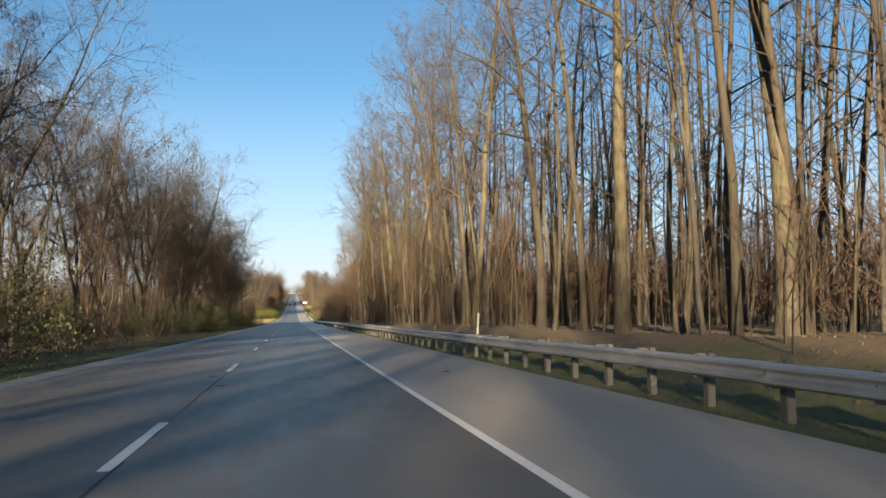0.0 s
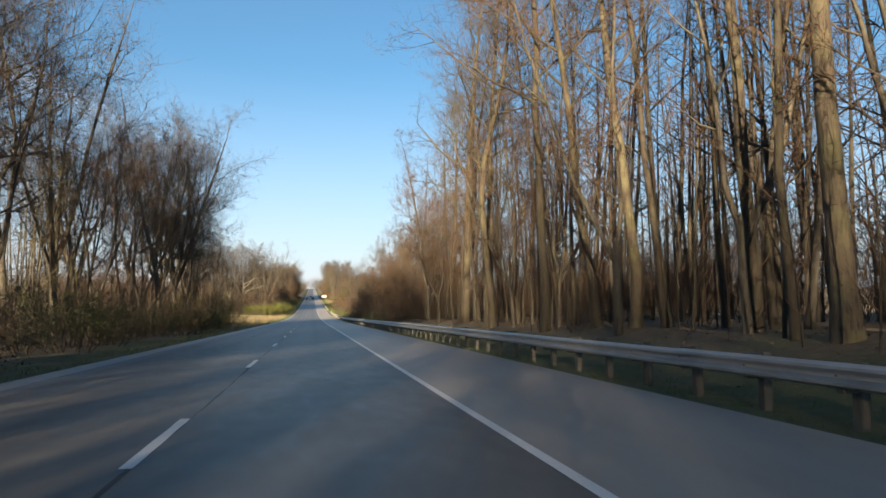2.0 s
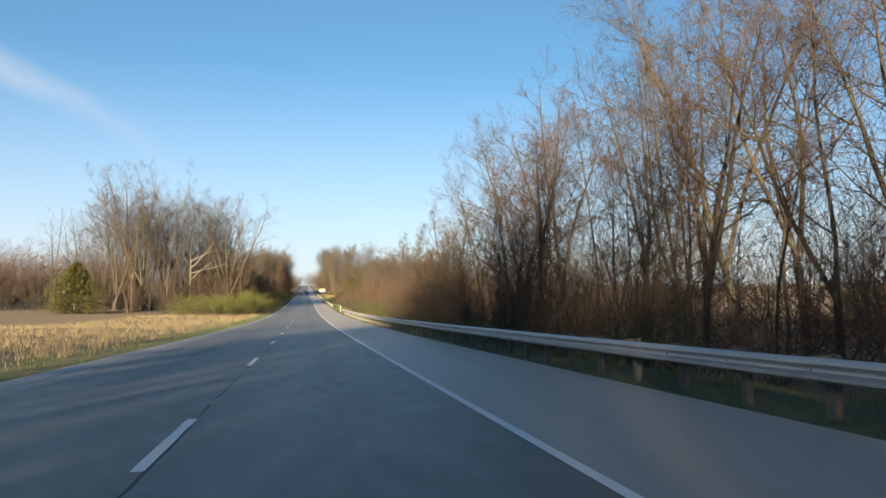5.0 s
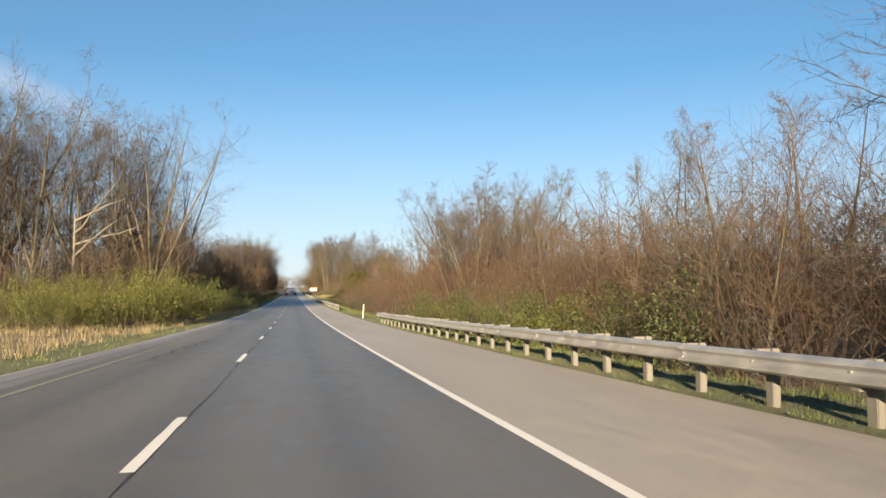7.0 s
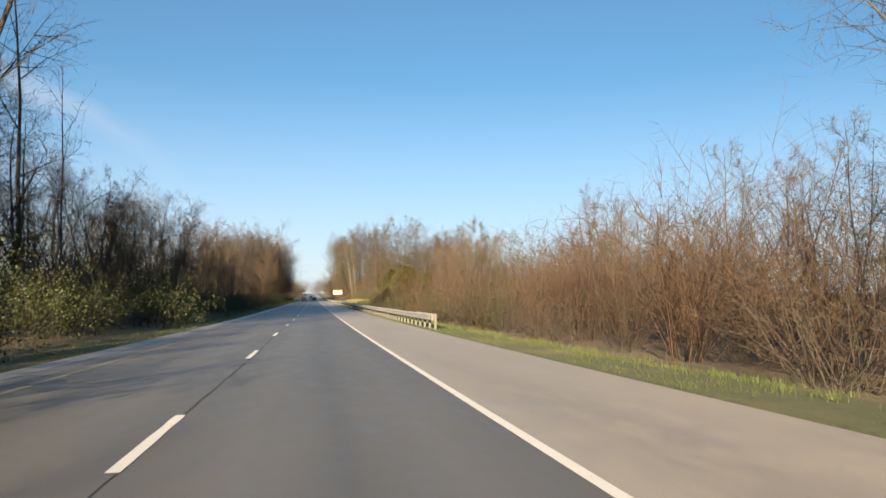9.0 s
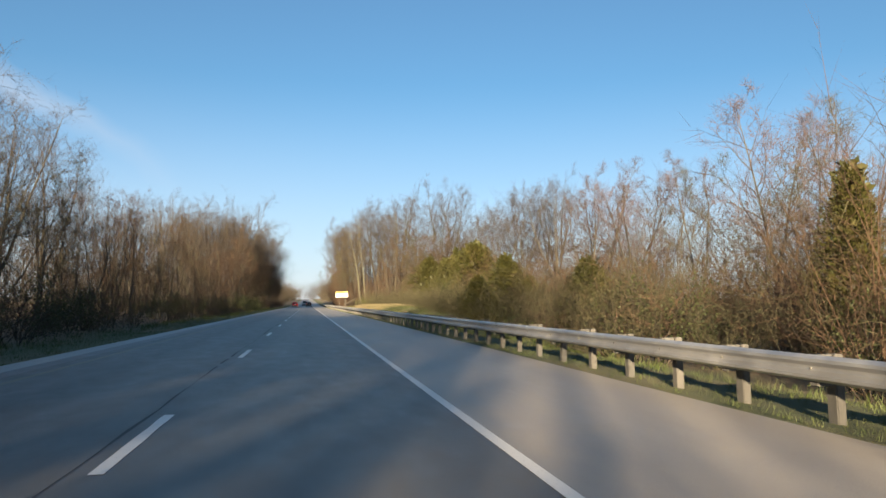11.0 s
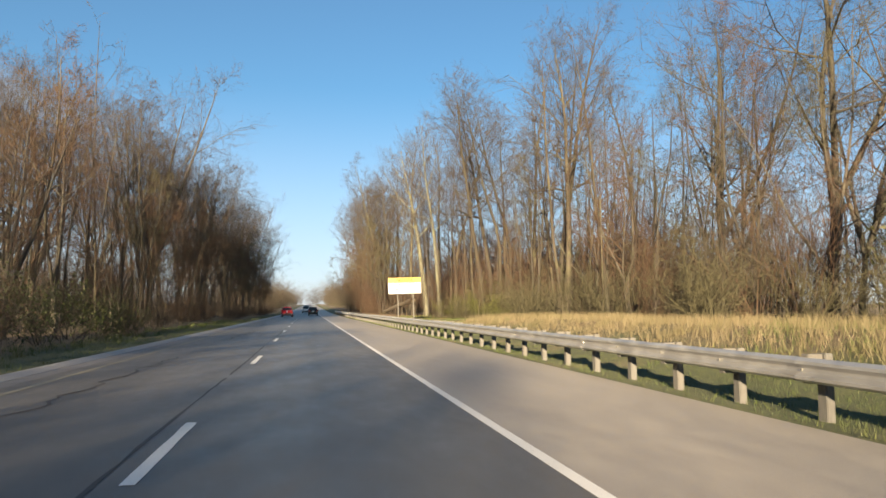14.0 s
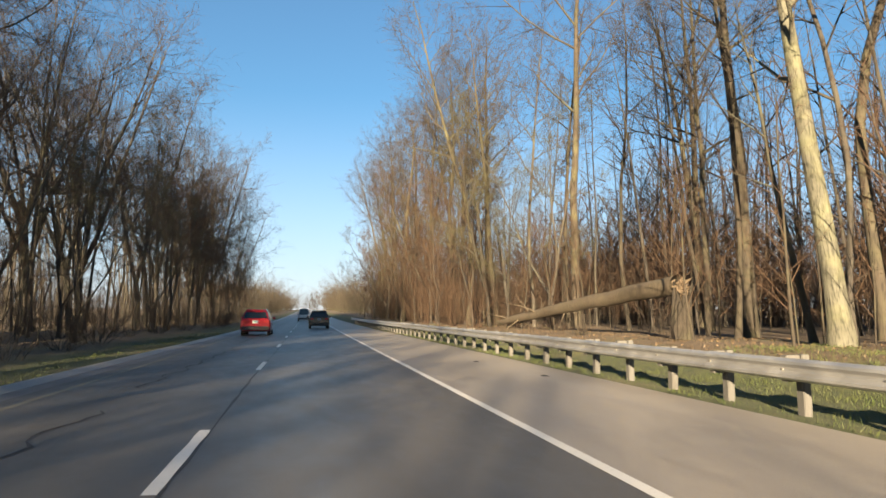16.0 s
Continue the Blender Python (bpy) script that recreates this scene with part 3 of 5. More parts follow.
def tall_tree(seed, H, R, clear, limbs, spread, lean=(0, 0), stems=1, fork=0.3, subs=6, fine=5, twigs=5, thick=1.0, wander=0.05, sides=8, low=0, steep=(66, 24)):
    """A leafless tree: trunk with its main limbs, and a crown of branches and twigs. stems: how many leaders rise from the fork;
    low: thin shoots on the bole; steep: the angle of the limbs to the trunk, lowest and topmost."""
    g = np.random.default_rng(seed)
    trunk, crown = Wood(), Wood()
    n = 10 if sides > 5 else 5
    top = H if stems == 1 else H * (fork + 0.04)
    axis = run(g, (0, 0, -0.35), (lean[0], lean[1], 1), top, n if stems == 1 else 5, wander, 0.03)
    f = np.linspace(0, 1, len(axis))
    rad = R * (1 - f) ** 0.8 * 0.95 + 0.012 if stems == 1 else R * (1 - 0.25 * f)
    flare = along(axis, 0.05)[0]
    trunk.tube([axis[0], flare] + axis[1:], np.concatenate([[R * 1.45, R * 1.04], rad[1:]]), sides)
    leaders = [(np.array(axis), rad, clear)]
    if stems > 1:
        leaders = []
        for i in range(stems):
            p, d = along(axis, g.uniform(0.72, 0.98))
            a = 2 * math.pi * (i + g.uniform(-0.2, 0.2)) / stems
            o = g.uniform(0.20, 0.46)
            ax = run(g, p, unit(unit(d) + np.array((math.cos(a), math.sin(a), 0)) * o), (H - top) * g.uniform(0.86, 1.06), 7, wander * 1.3, 0.05)
            r2 = R * g.uniform(0.50, 0.68) * (1 - np.linspace(0, 1, 8)) ** 0.8 + 0.012
            trunk.tube(ax, r2, max(4, sides - 2))
            leaders.append((np.array(ax), r2, 0.12))
    for axis_, rad_, start in leaders:
        share = max(5, int(round(limbs / len(leaders) * (1.0 if stems == 1 else 1.25))))
        h = (np.arange(share) + g.uniform(0, 1, share)) / share
        s = start + (0.985 - start) * h ** 0.9
        m = len(axis_) - 1
        k = np.minimum((s * m).astype(int), m - 1)
        e = axis_[k + 1] - axis_[k]
        p = axis_[k] + e * (s * m - k)[:, None]
        e /= np.linalg.norm(e, axis=1)[:, None]
        az = np.arange(share) * 2.4 + g.uniform(-0.5, 0.5, share)
        flat = np.stack([np.cos(az), np.sin(az), np.zeros(share)], 1)
        ang = np.radians(steep[0] + (steep[1] - steep[0]) * h + g.uniform(-9, 9, share))[:, None]
        d = e * np.cos(ang) + flat * np.sin(ang)
        L = spread * (0.95 + 0.50 * np.sin(np.minimum(h * 1.5, 1) * 2.6) - 0.72 * h ** 1.5) * g.uniform(0.75, 1.15, share)
        if stems > 1:
            L *= 0.86
        r = np.minimum(np.interp(s, np.linspace(0, 1, len(rad_)), rad_) * 0.55, 0.0165 * L + 0.010)
        line = bend(g, p, d, L, 4 if sides > 5 else 2, 0.15, 0.09)
        tubes(trunk, line, r, r * 0.22, 4 if sides > 5 else 3)
        twigwork(g, crown, line, L, r, subs, fine, twigs, thick)
    if low:
        k = g.uniform(0.10, max(0.2, clear + 0.08), low)
        base = np.array([along(axis, s)[0] for s in k])
        d = turned(g, np.tile(np.array((0.0, 0.0, 1.0)), (low, 1)), 50, 80)
        L = g.uniform(0.7, 2.2, low)
        line = bend(g, base, d, L, 2, 0.14, 0.10)
        tubes(crown, line, np.full(low, 0.011 * thick), np.full(low, 0.003 * thick), 3)
        p, d, l2 = shoots(g, line, L, 6, 0.1, 1.0, 20, 60, 0.5)
        blades(g, crown, p, p + d * l2[:, None], 0.005 * thick)
    return trunk, crown


def sapling(seed, H, R, n1=16, subs=5, twigs=6, lean=(0, 0), thick=1.0, sides=5):
    """A slim young tree with rising branches."""
    g = np.random.default_rng(seed)
    trunk, crown = Wood(), Wood()
    n = 6 if sides > 3 else 3
    axis = run(g, (0, 0, -0.2), (lean[0], lean[1], 1), H, n, 0.07, 0.04)
    trunk.tube(axis, R * (1 - np.linspace(0, 1, n + 1)) ** 0.8 + 0.007, sides)
    s = 0.15 + 0.83 * (np.arange(n1) + g.uniform(0, 1, n1)) / n1
    base = [along(axis, v) for v in s]
    p = np.array([b[0] for b in base])
    d = turned(g, np.array([unit(b[1]) for b in base]), 26, 52)
    L = H * 0.30 * (1.1 - s) * g.uniform(0.6, 1.3, n1) + 0.4
    line = bend(g, p, d, L, 2, 0.12, 0.14)
    tubes(crown, line, np.full(n1, (R * 0.24 + 0.004) * thick), np.full(n1, 0.003 * thick), 3)
    p, d, l2 = shoots(g, line, L, subs, 0.1, 1.0, 20, 50, 0.55)
    q = p + d * l2[:, None]
    if sides > 3:
        spikes(crown, p, q, np.full(len(p), 0.0055 * thick))
    else:
        blades(g, crown, p, q, 0.006 * thick)
    p, d, l3 = shoots(g, np.stack([p, q], 1), np.maximum(l2, 0.4), twigs, 0.1, 1.0, 18, 58, 0.6, 0.4)
    blades(g, crown, p, p + d * l3[:, None], 0.0048 * thick)
    return trunk, crown


def brush(seed, H, W, stems, subs=5, twigs=6, arch=0.0, thick=1.0, segs=3, upright=1.0):
    """A bare thicket: many stems fan out of one root and fork into fine rising twigs."""
    g = np.random.default_rng(seed)
    trunk, crown = Wood(), Wood()
    a = g.uniform(0, 2 * math.pi, stems)
    out = g.uniform(0.05, 1.0, stems) * W / H * 0.8 / upright
    o = np.stack([np.cos(a), np.sin(a), np.zeros(stems)], 1)
    p = o * (W * 0.16 * g.uniform(0, 1, stems))[:, None] + np.array((0, 0, -0.1))
    d = o * out[:, None] + np.array((0, 0, 1.0))
    d /= np.linalg.norm(d, axis=1)[:, None]
    L = H * g.uniform(0.62, 1.08, stems)
    line = bend(g, p, d, L, segs, 0.19, 0.02 - arch)
    r = 0.008 + 0.0036 * H * g.uniform(0.5, 1.1, stems)
    tubes(trunk, line, r * 0.85, r * 0.16, 3)
    p, d, l2 = shoots(g, line, L, subs, 0.12, 1.0, 25, 68, 0.40)
    q = p + (d + np.array((0, 0, 0.15 - arch * 2))) * l2[:, None]
    spikes(crown, p, q, np.full(len(p), (0.004 + 0.0007 * H) * thick))
    p, d, l3 = shoots(g, np.stack([p, q], 1), np.maximum(l2, 0.45), twigs, 0.0, 1.0, 20, 75, 0.58, 0.3)
    blades(g, crown, p, p + d * l3[:, None], 0.0046 * thick)
    return trunk, crown


def leaf_at(g, w, p, size, d):
    """One small folded leaf."""
    d = unit(d)
    s = unit(np.cross(d, g.normal(0, 1, 3)))
    a = np.array(p)
    tip = a + d * size
    mid = a + d * size * 0.5
    up = np.cross(d, s) * size * 0.08
    w.add([a, mid + s * size * 0.30 + up, tip, mid - s * size * 0.30 + up], [(0, 1, 2), (0, 2, 3)])


def leafy(seed, H, W, stems, leaves, size):
    """A shrub in young leaf."""
    g = np.random.default_rng(seed)
    trunk, crown = Wood(), Wood()
    lines = []
    for i in range(stems):
        a = g.uniform(0, 2 * math.pi)
        out = g.uniform(0.15, 1.0) * W / H * 0.75
        b = (math.cos(a) * W * 0.15, math.sin(a) * W * 0.15, -0.1)
        line = run(g, b, (math.cos(a) * out, math.sin(a) * out, 1), H * g.uniform(0.6, 1.08), 4, 0.16, -0.02)
        trunk.tube(line, (0.008 + 0.004 * H) * np.array((1, 0.8, 0.6, 0.4, 0.15)), 3)
        lines.append(line)
        for _ in range(4):
            q, e = along(line, g.uniform(0.25, 0.95))
            sub = run(g, q, sprout(g, e, 25, 60), H * g.uniform(0.15, 0.35), 2, 0.15, -0.03)
            trunk.tube([sub[0], sub[-1]], np.array((0.01, 0)), 3)
            lines.append(sub)
    for _ in range(leaves):
        line = lines[g.integers(len(lines))]
        q, e = along(line, g.uniform(0.25, 1.0) ** 0.7)
        leaf_at(g, crown, q + g.normal(0, 0.10 + 0.02 * H, 3), size * g.uniform(0.6, 1.3), g.normal(0, 1, 3) + np.array((0, 0, 0.5)))
    return trunk, crown


def cedar(seed, H, W, sprays, spire=1.0):
    """A dense evergreen with rising sprays of scale foliage down to the ground, dark within."""
    g = np.random.default_rng(seed)
    trunk, crown = Wood(), Wood()
    axis = run(g, (0, 0, -0.2), (0.03, 0.02, 1), H * 0.97, 6, 0.03, 0.05)
    trunk.tube(axis, 0.022 * H * (1 - np.linspace(0, 1, 7)) ** 0.8 + 0.01, 7)
    line = np.array(axis)
    bulge = g.uniform(0.5, 1.3, (12, 11))

    def layer(n, lo, hi, l0, l1, wide, fronds):
        s = g.uniform(0.02, 1.0, n) ** 0.85
        az = g.uniform(0, 2 * math.pi, n)
        shape = np.minimum(s / 0.10, 1.0) ** 0.5 * (1 - s ** (1.7 * spire)) ** 0.75 + 0.03
        # boughs: lumps that step out and in up the tree
        lump = bulge[(s * 11.99).astype(int), (az / 6.2832 * 10.99).astype(int)]
        rr = 0.5 * W * shape * lump * g.uniform(lo, hi, n)
        k = np.minimum((s * 6).astype(int), 5)
        c = line[k] + (line[k + 1] - line[k]) * (s * 6 - k)[:, None]
        out = np.stack([np.cos(az), np.sin(az), np.zeros(n)], 1)
        p = c + out * rr[:, None] + g.normal(0, 0.10, (n, 3))
        d = out * 0.8 + np.array((0, 0, 0.55)) + g.normal(0, 0.25, (n, 3))
        d /= np.linalg.norm(d, axis=1)[:, None]
        p, d = np.repeat(p, fronds, 0) + g.normal(0, 0.13, (n * fronds, 3)), turned(g, np.repeat(d, fronds, 0), 5, 48)
        L = g.uniform(l0, l1, n * fronds)[:, None]
        sd = np.cross(d, g.normal(0, 1, d.shape))
        sd *= L * wide / (np.linalg.norm(sd, axis=1)[:, None] + 1e-9)
        v = np.stack([p, p + d * L * 0.5 + sd, p + d * L, p + d * L * 0.45 - sd], 1).reshape(-1, 3)
        crown.add(v, (np.arange(n * fronds)[:, None, None] * 4 + np.array(((0, 1, 2), (0, 2, 3)))).reshape(-1, 3))

    layer(sprays // 5, 0.2, 0.62, 0.35, 0.6, 0.30, 2)
    layer(sprays, 0.60, 1.04, 0.09, 0.24, 0.13, 6)
    for i in range(40):
        s = g.uniform(0.05, 0.9)
        c, _ = along(axis, s)
        az = g.uniform(0, 6.28)
        rr = 0.38 * W * (1 - s ** (1.7 * spire)) ** 0.75
        trunk.tube([c, c + np.array((math.cos(az) * rr, math.sin(az) * rr, 0.2 * rr))], np.array((0.03, 0.008)), 3)
    return trunk, crown


KINDS, HEIGHT = {}, {}


def kind_of(key, made, bark, twig):
    trunk, crown = made
    HEIGHT[key] = max(np.percentile(crown.data()[0][:, 2], 99), 0.5)
    KINDS[key] = (trunk.mesh(key + "_trunk", bark), crown.mesh(key + "_crown", twig))


LABELS = {
    "tall": ("tree", "tall leafless forest tree with tan trunk and fine twigs", "tree", "roadside forest trees"),
    "pole": ("tree", "slim tall leafless tree with a narrow crown", "tree", "roadside forest trees"),
    "grey": ("tree", "leafless grey-barked tree with a wide twiggy crown", "tree", "roadside forest trees"),
    "vase": ("tree", "broad leafless tree of several upswept stems", "tree", "roadside forest trees"),
    "pale": ("tree", "pale-barked leaning tree with a high forked crown", "tree", "pale leaning trees"),
    "mid": ("small_tree", "medium bare tree with reddish-brown twigs", "tree", "bare trees along the verge"),
    "bud": ("tree", "bare tree with pinkish budding twigs", "tree", "budding trees"),
    "sap": ("young_tree", "slim bare young tree with upright brown branches", "young tree", "young trees at the wood's edge"),
    "scrub": ("young_tree", "many-branched bare scrub tree with pale stems", "young tree", "scrub trees"),
    "brush": ("bare_bush", "tangled leafless brown bush on the verge", "bush", "bare bushes"),
    "olive": ("bare_bush", "pale olive twiggy bush coming into bud", "bush", "bare bushes"),
    "spring": ("leafy_bush", "yellow-green bush in young spring leaf", "bush", "leafing bushes"),
    "dark": ("leafy_bush", "dark green undergrowth bush in shade", "bush", "leafing bushes"),
    "cedar": ("evergreen_tree", "dense olive-green evergreen with foliage to the ground", "evergreen tree", "evergreens"),
    "spire": ("evergreen_tree", "tall pointed olive-green evergreen above the scrub", "evergreen tree", "evergreens"),
}


def plant(key, x, y, scale=1.0, turn=None, lean=0.0, lean_to=0.0, label=""):
    """Sets one plant on the ground."""
    family = key.split("_")[0]
    name, text, cat, group = LABELS[family]
    ob = tagged(new(name), label or text, cat, group)
    turn = rng.uniform(0, 360) if turn is None else turn
    m = Matrix.Translation((x, y, gz(x, y) - 0.03)) @ Matrix.Rotation(radians(lean), 4, Vector((-math.sin(radians(lean_to)), math.cos(radians(lean_to)), 0)))
    ob.matrix_basis = m @ Matrix.Rotation(radians(turn), 4, "Z") @ Matrix.Diagonal((scale, scale, scale, 1))
    a, b = KINDS[key]
    bushy = cat in ("bush",)
    for nm, me in (("branchwork" if bushy else "trunk", a), ("foliage" if family in ("spring", "dark", "cedar", "spire") else "crown", b)):
        o = new(nm, me)
        o.parent = ob
    return ob


for i in range(5):
    kind_of("tall_%d" % i, tall_tree(10 + i, (24, 26, 22, 25, 23)[i], (0.25, 0.27, 0.18, 0.27, 0.20)[i], (0.40, 0.46, 0.36, 0.40, 0.42)[i], (15, 14, 16, 15, 14)[i], (4.6, 5.0, 4.2, 4.8, 4.2)[i],
                                     wander=(0.035, 0.05, 0.06, 0.04, 0.06)[i], thick=1.35, low=12, subs=7, fine=5, twigs=6, steep=(66, 28)), BARK_TAN, TWIG_BROWN)
for i in range(4):
    kind_of("pole_%d" % i, tall_tree(22 + i, (20, 18, 21, 17)[i], (0.11, 0.085, 0.13, 0.10)[i], 0.38, 13, 2.7, subs=6, fine=5, twigs=5, thick=1.35, wander=0.06, sides=6, low=10, steep=(62, 28)), (BARK_TAN, BARK_GREY)[i % 2], TWIG_BROWN)
for i in range(4):
    kind_of("grey_%d" % i, tall_tree(30 + i, (25, 23, 26, 22)[i], (0.28, 0.26, 0.30, 0.24)[i], 0.2, (21, 20, 22, 20)[i], (6.6, 6.0, 6.4, 6.0)[i], stems=(3, 2, 4, 3)[i], fork=(0.22, 0.28, 0.18, 0.16)[i],
                                     wander=0.05, thick=1.6, subs=8, fine=5, twigs=6, low=8, steep=(70, 30)), BARK_GREY, TWIG_BROWN)
for i in range(3):
    kind_of("mid_%d" % i, tall_tree(50 + i, (13, 12, 14)[i], (0.13, 0.11, 0.15)[i], 0.10, 14, (3.2, 3.0, 3.4)[i], stems=(2, 3, 2)[i], fork=(0.16, 0.12, 0.2)[i], subs=7, fine=5, twigs=6, thick=1.25, wander=0.06, sides=6, low=6, steep=(64, 28)), BARK_GREY, (TWIG_RED, TWIG_OLIVE, TWIG_RED)[i])
for i in range(2):
    kind_of("vase_%d" % i, tall_tree(60 + i, (24, 20)[i], (0.30, 0.26)[i], 0.1, (26, 24)[i], (6.0, 5.2)[i], stems=(6, 5)[i], fork=0.10, wander=0.05, thick=1.3, subs=7, fine=5, twigs=6, steep=(58, 26)), BARK_GREY, TWIG_BROWN)
kind_of("vase_2", tall_tree(64, 14, 0.2, 0.1, 26, 4.6, stems=7, fork=0.08, wander=0.07, thick=1.25, subs=7, fine=5, twigs=7, steep=(58, 28)), BARK_GREY, TWIG_BROWN)
kind_of("pale_0", tall_tree(70, 23, 0.36, 0.36, 16, 4.6, wander=0.03, thick=1.2), BARK_PALE, TWIG_PALE)
kind_of("pale_1", tall_tree(71, 22, 0.22, 0.42, 14, 4.0, wander=0.04, thick=1.2), BARK_PALE, TWIG_PALE)
kind_of("bud_0", tall_tree(75, 13, 0.15, 0.25, 16, 3.2, stems=2, fork=0.25, thick=1.3, subs=7, twigs=7, sides=6), BARK_GREY, TWIG_BUD)
for i in range(4):
    kind_of("sap_%d" % i, sapling(80 + i, (9, 11, 7.5, 10)[i], (0.055, 0.07, 0.045, 0.065)[i], 17, 6, 6, thick=1.35), BARK_TAN, TWIG_RED)
for i in range(3):
    kind_of("scrub_%d" % i, brush(95 + i, (8.5, 7.0, 9.5)[i], (5.5, 5, 6.5)[i], 18, 8, 7, 0.02, 1.3), TWIG_RED, (TWIG_PALE, TWIG_RED, TWIG_RED)[i])
for i in range(3):
    kind_of("brush_%d" % i, brush(110 + i, (3.0, 2.4, 3.6)[i], (3.8, 3.4, 4.2)[i], 22, 4, 5, 0.03, 1.3), TWIG_BROWN, (TWIG_BROWN, TWIG_RED, TWIG_BROWN)[i])
for i in range(2):
    kind_of("olive_%d" % i, brush(120 + i, (3.2, 2.6)[i], (4.2, 3.8)[i], 28, 6, 6, 0.03, 1.4), TWIG_OLIVE, TWIG_OLIVE)
for i in range(2):
    kind_of("spring_%d" % i, leafy(130 + i, (3.0, 2.4)[i], (3.8, 3.6)[i], 20, 3900, 0.062), TWIG_OLIVE, LEAF_SPRING)
for i in range(2):
    kind_of("dark_%d" % i, leafy(140 + i, (2.8, 2.2)[i], (3.8, 3.4)[i], 14, 3000, 0.06), TWIG_BROWN, LEAF_DARK)
kind_of("cedar_0", cedar(150, 8.0, 8.6, 5200, 1.0), BARK_GREY, CEDAR)
kind_of("cedar_1", cedar(151, 6.5, 6.6, 3400, 0.95), BARK_GREY, CEDAR)
kind_of("cedar_2", cedar(153, 7.0, 7.6, 4600, 1.15), BARK_GREY, CEDAR)
kind_of("spire_0", cedar(152, 10.5, 5.4, 3200, 0.55), BARK_GREY, CEDAR)


def pick(family):
    return str(rng.choice(sorted(k for k in KINDS if k.startswith(family + "_"))))


def stand(key, x, y, h, turn=None, lean=0.0, lean_to=0.0, label=""):
    """One plant of that height."""
    return plant(key, x, y, h / HEIGHT[key], turn, lean, lean_to, label)


def row(family, y0, y1, every, x0, x1, h0, h1, lean=2.0):
    """Plants of one family and of those heights along a stretch of the verge, unevenly set."""
    y = y0 + rng.uniform(0, every)
    while y < y1:
        stand(pick(family), rng.uniform(x0, x1), y, rng.uniform(h0, h1), None, rng.uniform(0, lean), rng.uniform(0, 360))
        y += every * rng.uniform(0.55, 1.5)


# single trees that stand out
plant("tall_0", 11.6, 25.0, 1.08, 40, 0.8, 180, "thick tan-barked forest tree with a straight trunk")
plant("tall_3", 13.5, 18.4, 1.15, 120, -1.0, 180, "thick tan-barked forest tree behind the guardrail")
plant("pole_2", 12.0, 29.5, 1.2, 200, 1.0, 0)
plant("pole_0", 12.3, 22.0, 1.1, 100, 1.0, 180)
plant("pole_3", 11.6, 19.6, 0.9, 100, 6.0, 180)
plant("tall_1", 13.5, 62.0, 1.0, 10, 3.5, 180)
plant("tall_2", 11.4, 102.0, 1.1, 50, 2.0, 180)
plant("tall_3", 12.0, 139.0, 0.9, 80, 0.5, 0, "broken-topped old tree with a split trunk")
stand("grey_1", 23.0, 276.0, 21.0, 30, 0, 0, "slender bare tree with a pointed crown above the scrub")
stand("vase_2", 18.0, 334.0, 14.5, 30, 1.0, 0, "many-stemmed bare tree on the verge")
stand("vase_2", 20.6, 331.0, 16.0)
stand("vase_2", 22.5, 338.0, 13.5)
stand("vase_2", 15.0, 340.0, 11.0)
stand("vase_2", 16.0, 322.0, 12.5)
stand("vase_2", 17.5, 312.0, 11.5)
plant("pale_0", 14.5, 605.0, 0.95, 70, 6.5, 168, "stout pale-barked tree leaning over the rail")
plant("pale_1", 15.5, 600.6, 1.1, 10, 5.0, 165)
plant("pale_1", 15.5, 607.5, 0.55, 140, 11.0, 170)
plant("tall_2", 14.0, 642.0, 1.15, 60, 1.0, 0)
plant("tall_1", 16.0, 630.0, 1.1, 160, 1.0, 180)
plant("tall_3", 20.8, 595.6, 1.1, 160, 1.0, 180)
plant("tall_4", 19.6, 589.0, 1.1, 60, 0.5, 180)
plant("tall_0", 26.7, 634.0, 1.2, 10)
plant("tall_1", 25.7, 632.0, 1.0, 10)
plant("tall_2", 27.0, 600.0, 1.05, 10)
plant("tall_1", 38.0, 593.0, 1.15, 10)
# the tall wood past the median clearing
stand("scrub_2", -11.5, 175.0, 4.0)
stand("scrub_0", -12.5, 182.0, 3.6)
stand("mid_0", -9.4, 178.5, 5.6, 40, 0, 0, "small dark bare tree at the edge of the clearing")
stand("grey_2", -13.8, 150.0, 23.0)
stand("grey_0", -15.5, 158.0, 22.0)
stand("grey_3", -14.0, 165.0, 18.0)
stand("vase_0", -17.0, 350.0, 25.5, 15, 0, 0, "broad many-stemmed bare tree with an upswept crown")
stand("grey_1", -21.0, 352.0, 25.0)
stand("grey_0", -24.5, 345.0, 24.0, 75, 0, 0, "bare tree beside long bleached boughs")
stand("vase_0", -35.0, 350.0, 33.0, 60, 0, 0, "tall spreading bare tree behind the clearing")
stand("grey_2", -29.0, 346.0, 27.0)
stand("vase_1", -38.5, 342.0, 27.0)
stand("grey_0", -32.5, 340.0, 24.0)
stand("grey_3", -41.0, 345.0, 24.0)
stand("grey_1", -47.0, 352.0, 20.0)
stand("vase_1", -24.0, 362.0, 27.0)
stand("grey_2", -16.5, 364.0, 23.0)
stand("grey_0", -30.0, 364.0, 27.0)
stand("vase_1", -36.0, 600.0, 29.5, 20, 0, 0, "tall dark-stemmed tree above the wood")
stand("grey_2", -32.5, 606.0, 28.5)
stand("mid_1", -27.0, 318.0, 9.0)
stand("mid_0", -31.0, 320.0, 10.5)
stand("mid_2", -35.0, 321.0, 9.5)
stand("scrub_1", -24.0, 322.0, 6.5)
stand("scrub_2", -29.0, 314.0, 6.0)
